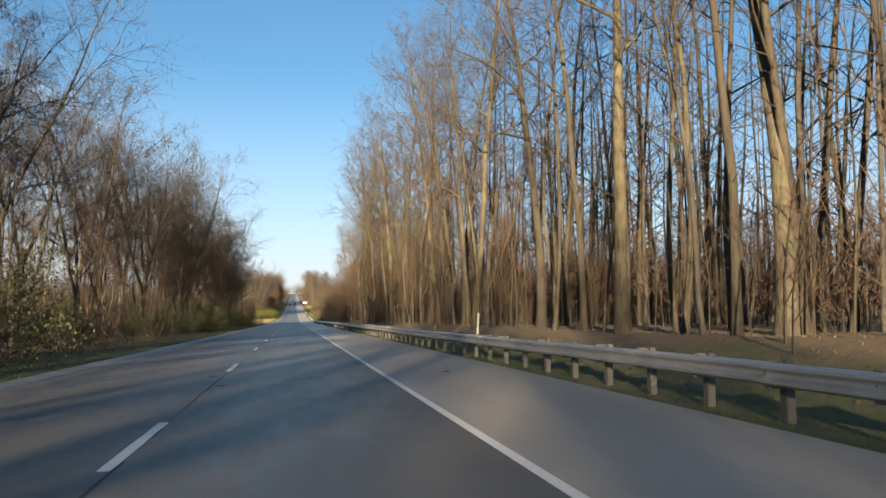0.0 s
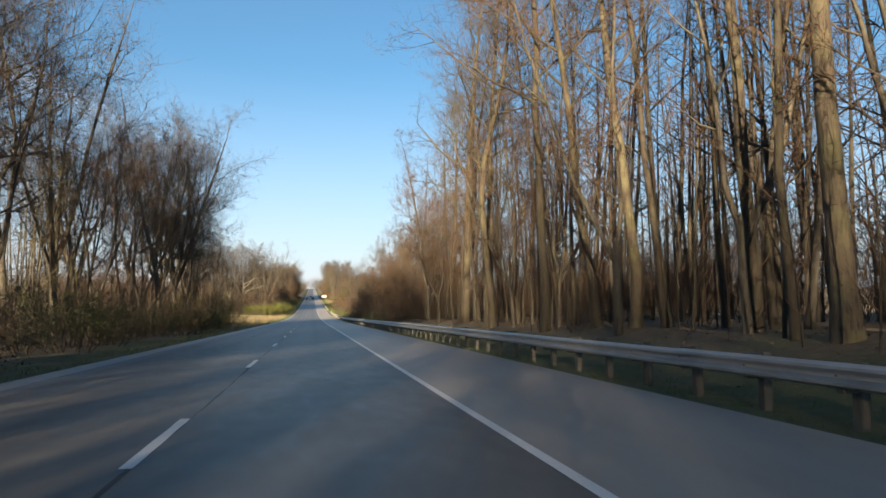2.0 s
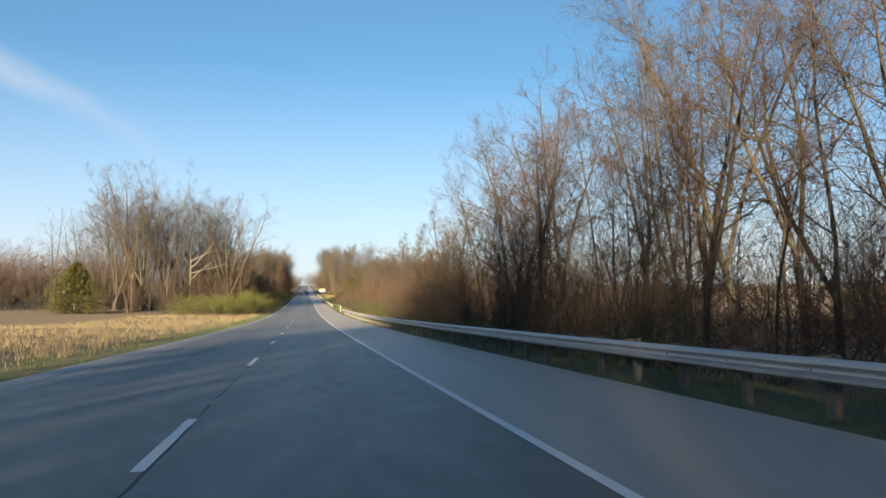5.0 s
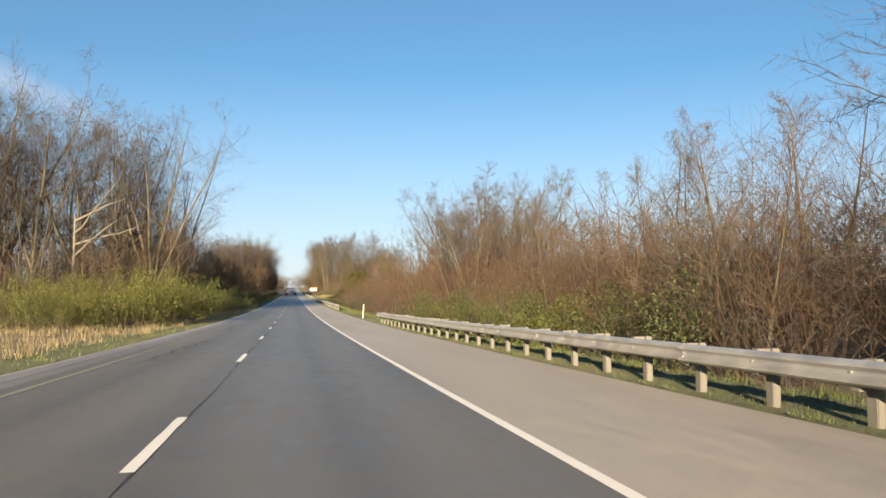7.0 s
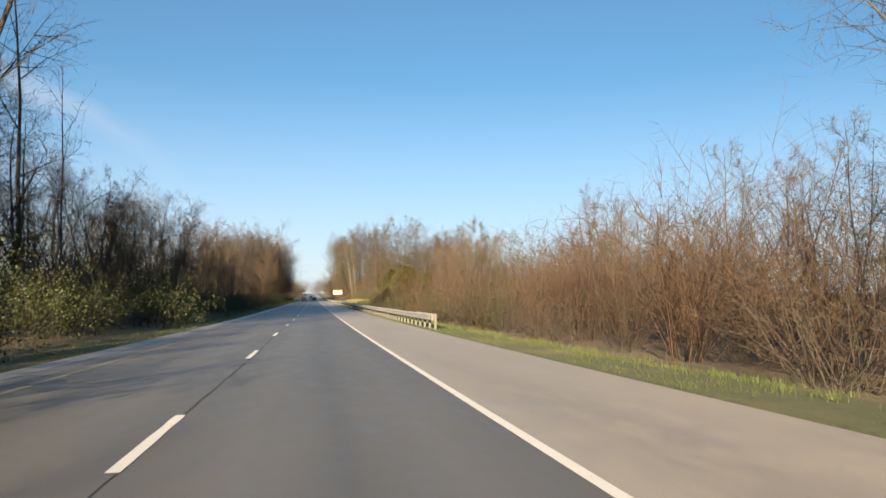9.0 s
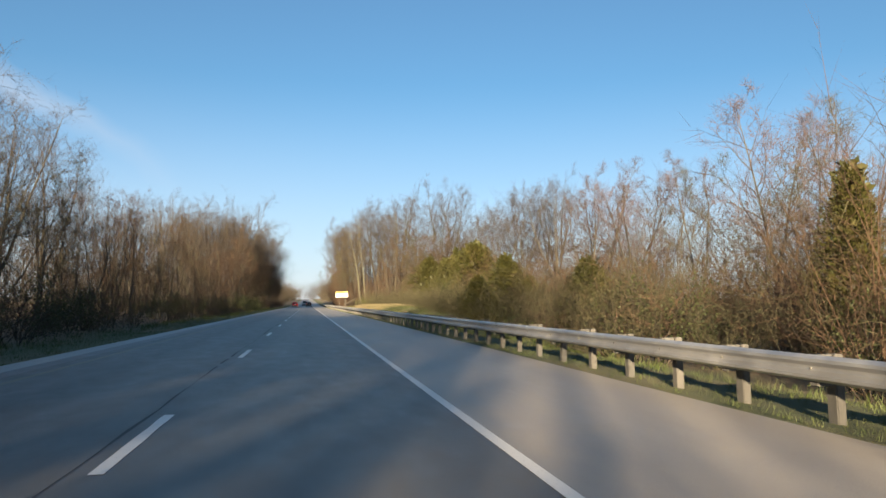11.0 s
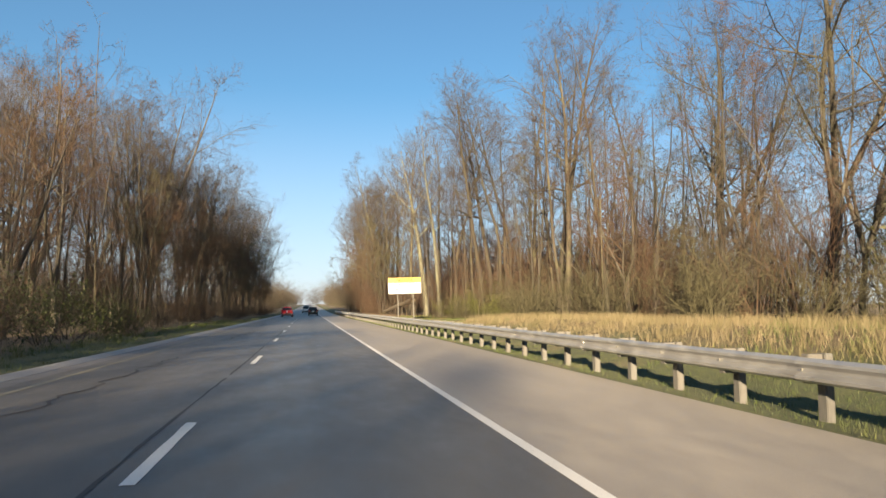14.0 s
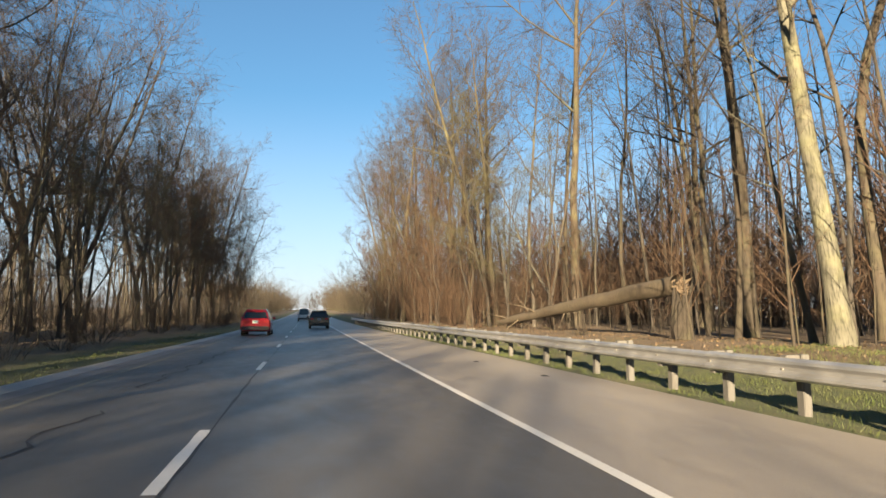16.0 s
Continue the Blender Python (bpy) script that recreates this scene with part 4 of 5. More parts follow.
# budding trees and evergreens
stand("bud_0", 25.0, 439.0, 13.0)
stand("bud_0", 21.0, 428.0, 9.5)
stand("bud_0", 22.6, 451.0, 11.0)
stand("grey_1", 30.0, 503.0, 18.0)
stand("grey_1", 24.0, 492.0, 15.0)
stand("cedar_2", 20.6, 490.0, 7.8)
stand("cedar_0", -39.0, 318.0, 8.5, label="rounded olive-green evergreen at the clearing's edge")
plant("spring_0", 13.6, 571.0, 1.0)
plant("spring_1", 12.6, 581.0, 0.9)
plant("spring_1", 13.8, 566.0, 0.8)
stand("cedar_0", 20.9, 528.6, 8.3)
stand("cedar_0", 22.5, 517.0, 7.5)
stand("cedar_1", 20.5, 507.0, 6.7)
stand("spire_0", 24.7, 523.0, 9.4)
stand("cedar_1", 19.0, 521.0, 3.6)
stand("spire_0", 13.7, 419.5, 5.4)
stand("cedar_1", 12.6, 456.0, 3.4)
stand("cedar_1", 16.6, 463.0, 5.2)
stand("cedar_0", 18.0, 462.0, 3.4)
stand("cedar_1", 14.4, 438.5, 4.0)
stand("cedar_1", 21.5, 509.0, 5.5)
stand("spire_0", 21.0, 181.0, 8.4)

# right side: tall forest, then young growth before taller trees, scrub, evergreens, and forest again
row("tall", 34, 138, 7.4, 10.4, 13.4, 25, 30)
row("pole", 6, 148, 6.5, 10.8, 15.0, 18, 25, 4)
row("mid", 40, 150, 7.5, 10.2, 13.0, 12, 18)
row("sap", 24, 150, 4.6, 9.8, 13.0, 6, 11, 4)
row("brush", 60, 165, 12.0, 9.8, 13.0, 1.2, 2.6)
row("grey", 160, 262, 7.0, 19.0, 27.0, 18.5, 22.5)
row("pole", 150, 235, 9.0, 16.0, 21.0, 14.0, 18.0)
row("mid", 152, 262, 6.0, 11.5, 16.0, 9.5, 13.0)
row("sap", 152, 262, 3.6, 9.8, 14.0, 6, 10, 5)
row("scrub", 150, 262, 4.0, 9.6, 14.0, 5.5, 8.5, 5)
row("brush", 150, 262, 4.0, 8.8, 11.0, 2.2, 4.0)
row("dark", 165, 262, 6.5, 8.4, 9.8, 1.3, 2.3)
row("scrub", 258, 345, 3.4, 10.5, 16.5, 5.0, 7.5, 9)
row("mid", 262, 316, 5.5, 15.5, 21.0, 9.0, 12.5, 4)
row("mid", 316, 343, 4.5, 15.0, 22.0, 10.5, 13.5)
row("sap", 258, 345, 5.5, 10.0, 16.0, 5, 8, 16)
row("brush", 258, 345, 4.0, 8.8, 11.5, 2.2, 3.8)
row("dark", 276, 316, 3.0, 9.2, 11.2, 2.2, 3.2)
row("spring", 284, 312, 7.0, 9.0, 10.6, 1.6, 2.4)
row("scrub", 345, 425, 3.4, 10.5, 18.0, 5.0, 7.0, 5)
row("mid", 345, 425, 6.0, 18.0, 27.0, 8.5, 12.5)
row("brush", 340, 428, 3.6, 9.2, 13.5, 2.2, 4.0)
row("olive", 380, 440, 4.5, 9.0, 13.0, 2.2, 3.4)
row("dark", 370, 425, 8.0, 9.5, 12.0, 2.0, 3.2)
row("olive", 425, 492, 2.8, 13.0, 17.5, 2.0, 3.4)
row("olive", 492, 545, 2.6, 13.5, 18.5, 1.8, 3.6)
row("brush", 425, 495, 5.2, 14.5, 20.0, 2.4, 3.6)
row("scrub", 425, 485, 3.6, 17.0, 25.0, 4.5, 7.0)
row("scrub", 485, 502, 4.0, 22.0, 28.0, 5.0, 7.0)
row("scrub", 536, 562, 3.2, 17.5, 25.0, 5.5, 9.0)
row("mid", 425, 466, 4.6, 20.0, 28.0, 9.0, 12.5)
row("grey", 478, 515, 7.0, 26.0, 34.0, 14.0, 18.0)
row("grey", 518, 545, 8.0, 26.0, 36.0, 15.5, 20.0)
row("grey", 545, 568, 5.0, 22.0, 34.0, 20.0, 25.0)
row("mid", 532, 572, 5.0, 17.0, 24.0, 12.0, 16.0)
row("dark", 474, 500, 5.9, 14.0, 17.0, 2.2, 3.4)
row("tall", 562, 625, 6.0, 17.5, 26.0, 25, 29)
row("tall", 640, 735, 5.5, 10.5, 17.0, 28, 32)
row("pole", 560, 600, 6.5, 17.0, 24.0, 17, 23, 5)
row("pole", 600, 720, 6.5, 13.0, 18.0, 18, 25, 5)
row("mid", 625, 735, 4.4, 10.4, 14.0, 10, 18, 4)
row("sap", 545, 720, 4.8, 12.0, 17.0, 5, 9, 9)
row("olive", 545, 580, 4.0, 12.5, 15.5, 2.4, 3.6)
row("scrub", 632, 720, 4.6, 10.4, 14.0, 6, 9)
row("brush", 585, 720, 9.0, 11.5, 15.0, 1.6, 3.0)
# left side: dark wood, a clearing with a leafy hedge before the tall wood, then lower and taller woods
# out of view behind the start: trees added to shade the first stretch of road
row("grey", -115, -8, 6.5, -24.0, -13.5, 18.0, 23.0)
row("grey", -5, 52, 5.5, -21.0, -13.5, 17.0, 22.0)
row("grey", 52, 168, 5.0, -20.0, -13.0, 19.5, 25.0)
row("pole", 10, 160, 9.0, -20.0, -12.5, 14.0, 19.0)
row("mid", 15, 168, 5.6, -14.5, -11.5, 9.0, 15.0)
row("sap", 10, 165, 6.5, -14.0, -10.5, 6.0, 10.0)
row("dark", 0, 155, 5.5, -11.2, -9.0, 2.0, 3.6)
row("brush", -10, 168, 4.6, -11.5, -8.8, 2.2, 4.0)
row("grey", 340, 374, 4.5, -44.0, -19.0, 21.0, 27.0)
row("mid", 338, 368, 4.0, -22.0, -13.0, 8.0, 13.0)
row("spring", 298, 336, 2.2, -20.0, -12.5, 2.8, 3.8)
row("spring", 306, 338, 2.2, -12.5, -9.6, 3.0, 4.3)
row("brush", 296, 338, 4.5, -24.0, -13.5, 2.4, 3.8)
row("sap", 312, 345, 3.5, -24.0, -13.0, 5.0, 8.0)
row("dark", 336, 390, 2.4, -12.5, -9.2, 2.4, 3.8)
row("grey", 372, 470, 6.0, -29.0, -17.5, 13.5, 17.5)
row("mid", 366, 470, 4.6, -18.0, -12.5, 7.5, 10.5)
row("grey", 478, 528, 9.0, -29.0, -20.0, 12.5, 15.5)
row("mid", 470, 540, 5.0, -19.0, -13.0, 7.0, 9.5)
row("grey", 532, 558, 6.5, -30.0, -19.0, 13.0, 15.5)
row("grey", 558, 576, 4.5, -30.0, -18.0, 18.0, 21.5)
row("grey", 576, 600, 4.5, -30.0, -17.0, 22.0, 26.0)
row("grey", 596, 748, 6.2, -28.0, -15.0, 25.0, 31.0)
row("mid", 548, 745, 7.5, -15.5, -11.8, 10.0, 17.0)
row("pole", 560, 740, 9.0, -20.0, -12.5, 16.0, 22.0)
row("sap", 374, 740, 7.0, -16.0, -11.5, 6.0, 10.0)
row("brush", 374, 740, 4.6, -12.5, -9.6, 1.8, 3.4)
row("dark", 380, 560, 6.0, -11.8, -9.6, 2.0, 3.2)


# ---- deep and distant woods, too many to count ----
def thicket(name, label, spots, variants, mat_trunk, mat_twig):
    """Many low-detail trees joined into one object of trunks with one part of twigs."""
    top = None
    for which, mat in ((0, mat_trunk), (1, mat_twig)):
        vs, ts, n = [], [], 0
        for x, y, s, k, a in spots:
            v, t = variants[k][which]
            c, si = math.cos(a), math.sin(a)
            w = v * s
            w = np.stack([w[:, 0] * c - w[:, 1] * si + x, w[:, 0] * si + w[:, 1] * c + y, w[:, 2] + gz(x, y)], axis=1)
            vs.append(w)
            ts.append(t + n)
            n += len(w)
        me = mesh_np(name, np.vstack(vs), np.vstack(ts), mat)
        if which == 0:
            top = tagged(new(name, me), label, "woodland", kind="stuff")
        else:
            o = new("twigs", me)
            o.parent = top
            tagged(o, kind="stuff")


def simple_set(seed, H, R, limbs, spread, thick, clear=0.3):
    tr, cr = tall_tree(seed, H, R, clear, limbs, spread, subs=3, fine=2, twigs=2, thick=thick, sides=4, low=3)
    return tr.data(), cr.data()


def brush_set(*args, **kw):
    return tuple(w.data() for w in brush(*args, **kw))


def thin_set(seed, H):
    tr, cr = sapling(seed, H, 0.04, 7, 2, 3, thick=1.8, sides=3)
    return tr.data(), cr.data()


DEEP = [simple_set(200 + i, 21, 0.09 + 0.035 * i, 8, 4.0, 2.3, 0.28) for i in range(3)]
FAR = [brush_set(210 + i, (14, 16, 13)[i], (10, 9, 11)[i], 12, 5, 5, 0.03, 3.2, 2) for i in range(3)]
DENSE = [brush_set(240 + i, (3.6, 2.8, 4.4)[i], (4.8, 4.4, 5.2)[i], 9, 4, 4, 0.02, 2.2, 2) for i in range(3)]
DENSE += [brush_set(250 + i, (12, 11, 13)[i], (7.5, 8.0, 7.0)[i], 10, 5, 4, 0.0, 4.0, 3, 1.2) for i in range(3)]
THIN = [thin_set(220 + i, (7, 9, 5)[i]) for i in range(3)]


def spots(n, x0, x1, y0, y1, s0, s1):
    return [(rng.uniform(x0, x1), rng.uniform(y0, y1), rng.uniform(s0, s1), int(rng.integers(3)), rng.uniform(0, 6.28)) for _ in range(n)]


def tall_spots(n, x0, x1, y0, y1, h0, h1):
    """Places for tall brush, by height."""
    return [(x, y, s, k + 3, a) for x, y, s, k, a in spots(n, x0, x1, y0, y1, h0 / 12, h1 / 12)]


thicket("deep_woods", "dense leafless forest interior on the rising bank", spots(270, 15, 50, -5, 190, 0.85, 1.25), DEEP, BARK_GREY, TWIG_BROWN)
thicket("deep_woods", "dense leafless forest interior behind the sign", spots(270, 18, 52, 552, 760, 0.75, 1.02), DEEP, BARK_GREY, TWIG_BROWN)
# the group up to y = 30 stands out of view, added to cast shade
thicket("deep_woods", "bare trees of the median wood in shade", spots(30, -42, -18, -55, 30, 0.6, 0.8) + spots(50, -42, -18, 30, 90, 0.6, 0.8) + spots(50, -42, -17, 90, 168, 0.7, 0.9), DEEP, BARK_GREY, TWIG_BROWN)
thicket("deep_woods", "bare trees of the median wood beyond the hedge", spots(60, -54, -16, 340, 385, 0.8, 1.1), DEEP, BARK_GREY, TWIG_BROWN)
thicket("deep_woods", "bare trees of the lower median wood", spots(50, -52, -26, 372, 530, 0.5, 0.65) + spots(50, -48, -22, 530, 580, 0.8, 1.05), DEEP, BARK_GREY, TWIG_BROWN)
thicket("deep_woods", "tall bare trees of the far median wood", spots(95, -46, -18, 575, 770, 1.0, 1.35), DEEP, BARK_GREY, TWIG_BROWN)
thicket("deep_woods", "close bare stems just inside the forest edge", spots(130, 14, 30, 5, 145, 0.85, 1.2), DEEP, BARK_TAN, TWIG_BROWN)
thicket("deep_woods", "close bare stems of the median wood", spots(25, -34, -19, 90, 158, 0.75, 0.95), DEEP, BARK_GREY, TWIG_BROWN)
# never in view; added on the sun's side only for its long shadows
thicket("deep_woods", "unseen wood behind the start, added to cast shade", spots(60, -36, -15, -210, -40, 1.0, 1.25), FAR, BARK_GREY, TWIG_BROWN)
thicket("undergrowth", "thin brown saplings under the forest trees", spots(430, 9.8, 28, 10, 175, 0.5, 1.1), THIN, BARK_TAN, TWIG_RED)
thicket("undergrowth", "thin brown saplings under the forest edge", spots(320, 14, 40, 555, 740, 0.5, 1.1), THIN, BARK_TAN, TWIG_RED)
thicket("undergrowth", "thin dark saplings along the median", spots(220, -26, -11.5, -20, 172, 0.5, 1.0), THIN, BARK_GREY, TWIG_BROWN)
thicket("undergrowth", "thin saplings of the far median", spots(240, -28, -12.5, 500, 720, 0.5, 1.0), THIN, BARK_GREY, TWIG_BROWN)
thicket("undergrowth", "brown saplings filling the scrub", spots(380, 11.5, 32, 165, 415, 0.4, 0.75), THIN, BARK_TAN, TWIG_RED)
thicket("thicket", "tangled brown brush under the forest trees", spots(130, 17, 45, 0, 180, 0.7, 1.2) + tall_spots(74, 15.5, 28, 10, 150, 3.3, 6.6) + tall_spots(93, 22, 40, -5, 185, 5.3, 8.6) + tall_spots(136, 34, 60, -15, 190, 7.9, 12.5), DENSE, TWIG_BROWN, TWIG_RED)
thicket("thicket", "tangled brown brush behind the forest edge", tall_spots(60, 26, 44, 590, 700, 11, 17) + spots(110, 19, 45, 560, 750, 0.7, 1.2) + tall_spots(124, 21, 42, 570, 770, 4.6, 7.9) + tall_spots(80, 17.5, 34, 578, 680, 4.0, 7.9) + tall_spots(117, 34, 60, 548, 780, 7.9, 12.5), DENSE, TWIG_BROWN, TWIG_RED)
thicket("thicket", "dense brown scrub on the low bank", spots(240, 11.5, 24, 155, 440, 0.7, 1.3) + spots(150, 22, 44, 155, 445, 1.2, 1.75), DENSE, TWIG_RED, TWIG_RED)
thicket("thicket", "olive brush among the evergreens", spots(150, 14.5, 27, 400, 482, 0.8, 1.3), DENSE, TWIG_OLIVE, TWIG_OLIVE)
thicket("thicket", "dense scrub behind the evergreens", spots(110, 24, 40, 400, 570, 0.9, 1.7) + tall_spots(43, 26, 44, 490, 580, 5.9, 9.2), DENSE, TWIG_BROWN, TWIG_OLIVE)
thicket("thicket", "shaded brush of the median wood", spots(150, -26, -10.5, 0, 175, 0.7, 1.3) + tall_spots(70, -40, -20, -10, 172, 4.6, 8.0) + tall_spots(93, -52, -26, -150, 168, 7.9, 12.5), DENSE, TWIG_BROWN, TWIG_BROWN)
thicket("thicket", "brush behind the leafy hedge", spots(70, -50, -15, 335, 376, 0.7, 1.3) + tall_spots(95, -54, -18, 340, 372, 6.0, 14.0) + tall_spots(70, -36, -20, 372, 470, 7.0, 10.5), DENSE, TWIG_BROWN, TWIG_BROWN)
thicket("thicket", "brush along the far median wood", spots(130, -28, -11.5, 376, 730, 0.7, 1.2) + tall_spots(110, -42, -19, 470, 620, 5.9, 9.9) + tall_spots(24, -46, -28, 580, 760, 4.6, 6.6) + tall_spots(31, -44, -18, 590, 760, 6.6, 10.6), DENSE, TWIG_BROWN, TWIG_BROWN)
thicket("distant_woods", "far bare treeline beyond the scrub", spots(120, 46, 80, 190, 560, 0.9, 1.4), FAR, BARK_GREY, TWIG_BROWN)
thicket("distant_woods", "bare woods closing off the forest", [(rng.uniform(56, 74), yy, rng.uniform(0.9, 1.2), int(rng.integers(3)), 0.3) for yy in list(rng.uniform(-20, 200, 40)) + list(rng.uniform(545, 760, 40))] + [(rng.uniform(-64, -48), yy, rng.uniform(0.8, 1.1), int(rng.integers(3)), 0.3) for yy in list(rng.uniform(-60, 150, 40)) + list(rng.uniform(540, 760, 40))], FAR, BARK_GREY, TWIG_BROWN)
thicket("distant_woods", "far bare treeline across the clearing", spots(60, -120, -66, 180, 330, 0.6, 0.9) + spots(170, -120, -58, 330, 480, 0.8, 1.15), FAR, BARK_GREY, TWIG_RED)
thicket("distant_woods", "bare woods lining the far road", spots(170, 12.5, 40, 735, 1300, 0.8, 1.3), FAR, BARK_TAN, TWIG_PALE)
thicket("distant_woods", "bare woods lining the far median", spots(160, -40, -13.0, 750, 1300, 0.8, 1.2), FAR, BARK_TAN, TWIG_PALE)
thicket("distant_woods", "hazy treeline at the road's end", spots(60, -140, 160, 1320, 1500, 1.0, 1.5), FAR, BARK_GREY, TWIG_BROWN)
thicket("distant_woods", "woods along the horizon beyond the fields", [(sx, rng.uniform(0, 1300), rng.uniform(0.8, 1.2), int(rng.integers(3)), 0.5) for sx in list(rng.uniform(-170, -115, 50)) + list(rng.uniform(80, 130, 20))], FAR, BARK_GREY, TWIG_BROWN)
thicket("thicket", "tall tangled brown brush on the low bank", tall_spots(120, 13.5, 26, 276, 345, 4.5, 7.5) + tall_spots(60, 15, 28, 345, 430, 4.0, 6.5), DENSE, TWIG_RED, TWIG_RED)
row("spring", 283, 310, 6.0, 9.2, 10.8, 1.9, 2.8)
stand("cedar_2", 20.0, 499.0, 4.2)


# ---- grass ----
def grass(name, label, n, x0, x1, y0, y1, h0, h1, w, mat, lean=0.35):
    """Blades of grass over a stretch of verge, as one object."""
    x = rng.uniform(x0, x1, n)
    y = rng.uniform(y0, y1, n)
    # thicker in clumps
    near = rng.integers(0, max(1, n // 25), n)
    cx = x[near] + rng.normal(0, 0.16, n)
    cy = y[near] + rng.normal(0, 0.16, n)
    keep = rng.uniform(0, 1, n) < 0.7
    x, y = np.clip(np.where(keep, cx, x), x0, x1), np.where(keep, cy, y)
    z = np.array([gz(a, b) for a, b in zip(x, y)]) - 0.02
    a = rng.uniform(0, 6.28, n)
    h = rng.uniform(h0, h1, n)
    dx, dy = rng.normal(0, lean, n) * h, rng.normal(0, lean, n) * h
    p = np.stack([x, y, z], 1)
    s = np.stack([np.cos(a) * w, np.sin(a) * w, np.zeros(n)], 1)
    tip = p + np.stack([dx, dy, h], 1)
    verts = np.stack([p - s, p + s, tip], 1).reshape(-1, 3)
    tagged(new(name, mesh_np(name, verts, np.arange(3 * n), mat, False)), label, "grass", kind="stuff")


def leaves(name, label, n, x0, x1, y0, y1):
    """Dead leaves strewn over the ground, as one object."""
    x, y = rng.uniform(x0, x1, n), rng.uniform(y0, y1, n)
    z = np.array([gz(a, b) for a, b in zip(x, y)]) + rng.uniform(0.005, 0.05, n)
    p = np.stack([x, y, z], 1)
    d = rng.normal(0, 1, (n, 3))
    d[:, 2] *= 0.45
    d *= (rng.uniform(0.022, 0.055, n) / np.linalg.norm(d, axis=1))[:, None]
    e = np.cross(d, rng.normal(0, 0.35, (n, 3)) + np.array((0, 0, 1.0)))
    e *= 0.6
    verts = np.stack([p - d, p + e, p + d, p - e], 1).reshape(-1, 3)
    k = np.arange(n)[:, None] * 4
    tris = np.concatenate([k + np.array((0, 1, 2)), k + np.array((0, 2, 3))], 1)
    tagged(new(name, mesh_np(name, verts, tris, LITTER, False)), label, "leaf litter", kind="stuff")


leaves("leaf_litter", "brown dead leaves strewn under the forest edge", 16000, 7.6, 17.0, 8, 165)
leaves("leaf_litter", "brown dead leaves beneath the leaning trees", 9000, 8.8, 17.0, 575, 650)
grass("grass", "short green grass under the guardrail", 85000, 5.72, 8.2, 0, 325, 0.04, 0.13, 0.0042, GRASS_GREEN)
grass("grass", "short green grass under the far guardrail", 85000, 5.72, 8.6, 340, 640, 0.04, 0.14, 0.0042, GRASS_GREEN)
grass("grass", "fresh green grass before the sign and the forest", 40000, 7.6, 14.0, 552, 605, 0.05, 0.15, 0.0045, GRASS_GREEN)
grass("grass", "green grass strip beside the median kerb", 32000, -8.4, -5.95, 0, 640, 0.05, 0.16, 0.009, GRASS_GREEN)
grass("dry_grass", "tall dry golden grass behind the guardrail", 50000, 9.4, 16.0, 500, 562, 0.12, 0.46, 0.006, GRASS_DRY, 0.40)
grass("dry_grass", "dry tan grass in the median clearing", 40000, -24.0, -7.6, 168, 325, 0.15, 0.50, 0.010, GRASS_DRY, 0.25)
grass("grass", "rough weeds along the median edge", 10000, -10.0, -8.0, 380, 600, 0.10, 0.35, 0.010, GRASS_GREEN, 0.3)
grass("grass", "rough green grass along the scrub's foot", 16000, 7.4, 9.8, 165, 425, 0.08, 0.28, 0.007, GRASS_GREEN, 0.35)
grass("grass", "rough olive grass before the evergreens", 45000, 8.0, 16.0, 425, 530, 0.08, 0.32, 0.006, GRASS_GREEN, 0.40)


# ---- fallen tree ----
def fallen_tree():
    g = np.random.default_rng(5)
    thing = tagged(new("fallen_tree"), "snapped tree trunk hanging from its splintered stump", "fallen tree")
    bx, by = 13.85, 613.0
    base = gz(bx, by)
    thing.location = (bx, by, base)
    w = Wood()
    a, b = np.array((0.0, 0.1, 2.15)), np.array((-2.3, 19.0, gz(bx - 2.3, by + 19) - base + 0.35))
    pts = [a + (b - a) * s + np.array((0, 0, 0.08 * math.sin(s * 3.1))) + g.normal(0, 0.03, 3) for s in np.linspace(0, 1, 12)]
    w.tube(pts, np.linspace(0.40, 0.20, 12), 12)
    for i in range(9):
        q, e = along(pts, g.uniform(0.5, 1.0))
        line = run(g, q, sprout(g, e, 30, 70), g.uniform(1, 2.5), 4, 0.15, 0.08)
        w.tube(line, np.array((0.06, 0.045, 0.03, 0.02, 0.01)), 5)
    part("log", w.mesh("log", LOG), LOG, thing)
    s = Wood()
    for i in range(11):
        t = 6.28 * i / 11
        top = g.uniform(1.5, 2.6)
        p = np.array((0.30 * math.cos(t), 0.30 * math.sin(t), -0.3))
        s.tube([p, p * np.array((0.9, 0.9, 0)) + np.array((0.02, -0.06, top * 0.6)), p * np.array((0.8, 0.8, 0)) + np.array((g.normal(0, 0.12), g.normal(-0.1, 0.12), top))],
               np.array((0.16, 0.11, 0.0)), 5)
    part("stump", s.mesh("stump", BARK_TAN), BARK_TAN, thing, "upright splintered stump")
    r = Wood()
    for i in range(16):
        p = a + g.normal(0, 0.16, 3) * np.array((1, 0.4, 1))
        r.tube([p, p + np.array((g.normal(0, 0.15), -g.uniform(0.2, 0.75), g.normal(0.05, 0.25)))], np.array((0.07, 0.0)), 4)
    for i in range(6):
        p = np.array((g.normal(0, 0.15), -0.12, 0.4))
        r.tube([p, p + np.array((g.normal(0, 0.05), -0.05, g.uniform(1.0, 1.7)))], np.array((0.08, 0.03)), 4)
    part("splinters", r.mesh("splinters", ROT), ROT, thing, "torn orange-brown heartwood")


fallen_tree()


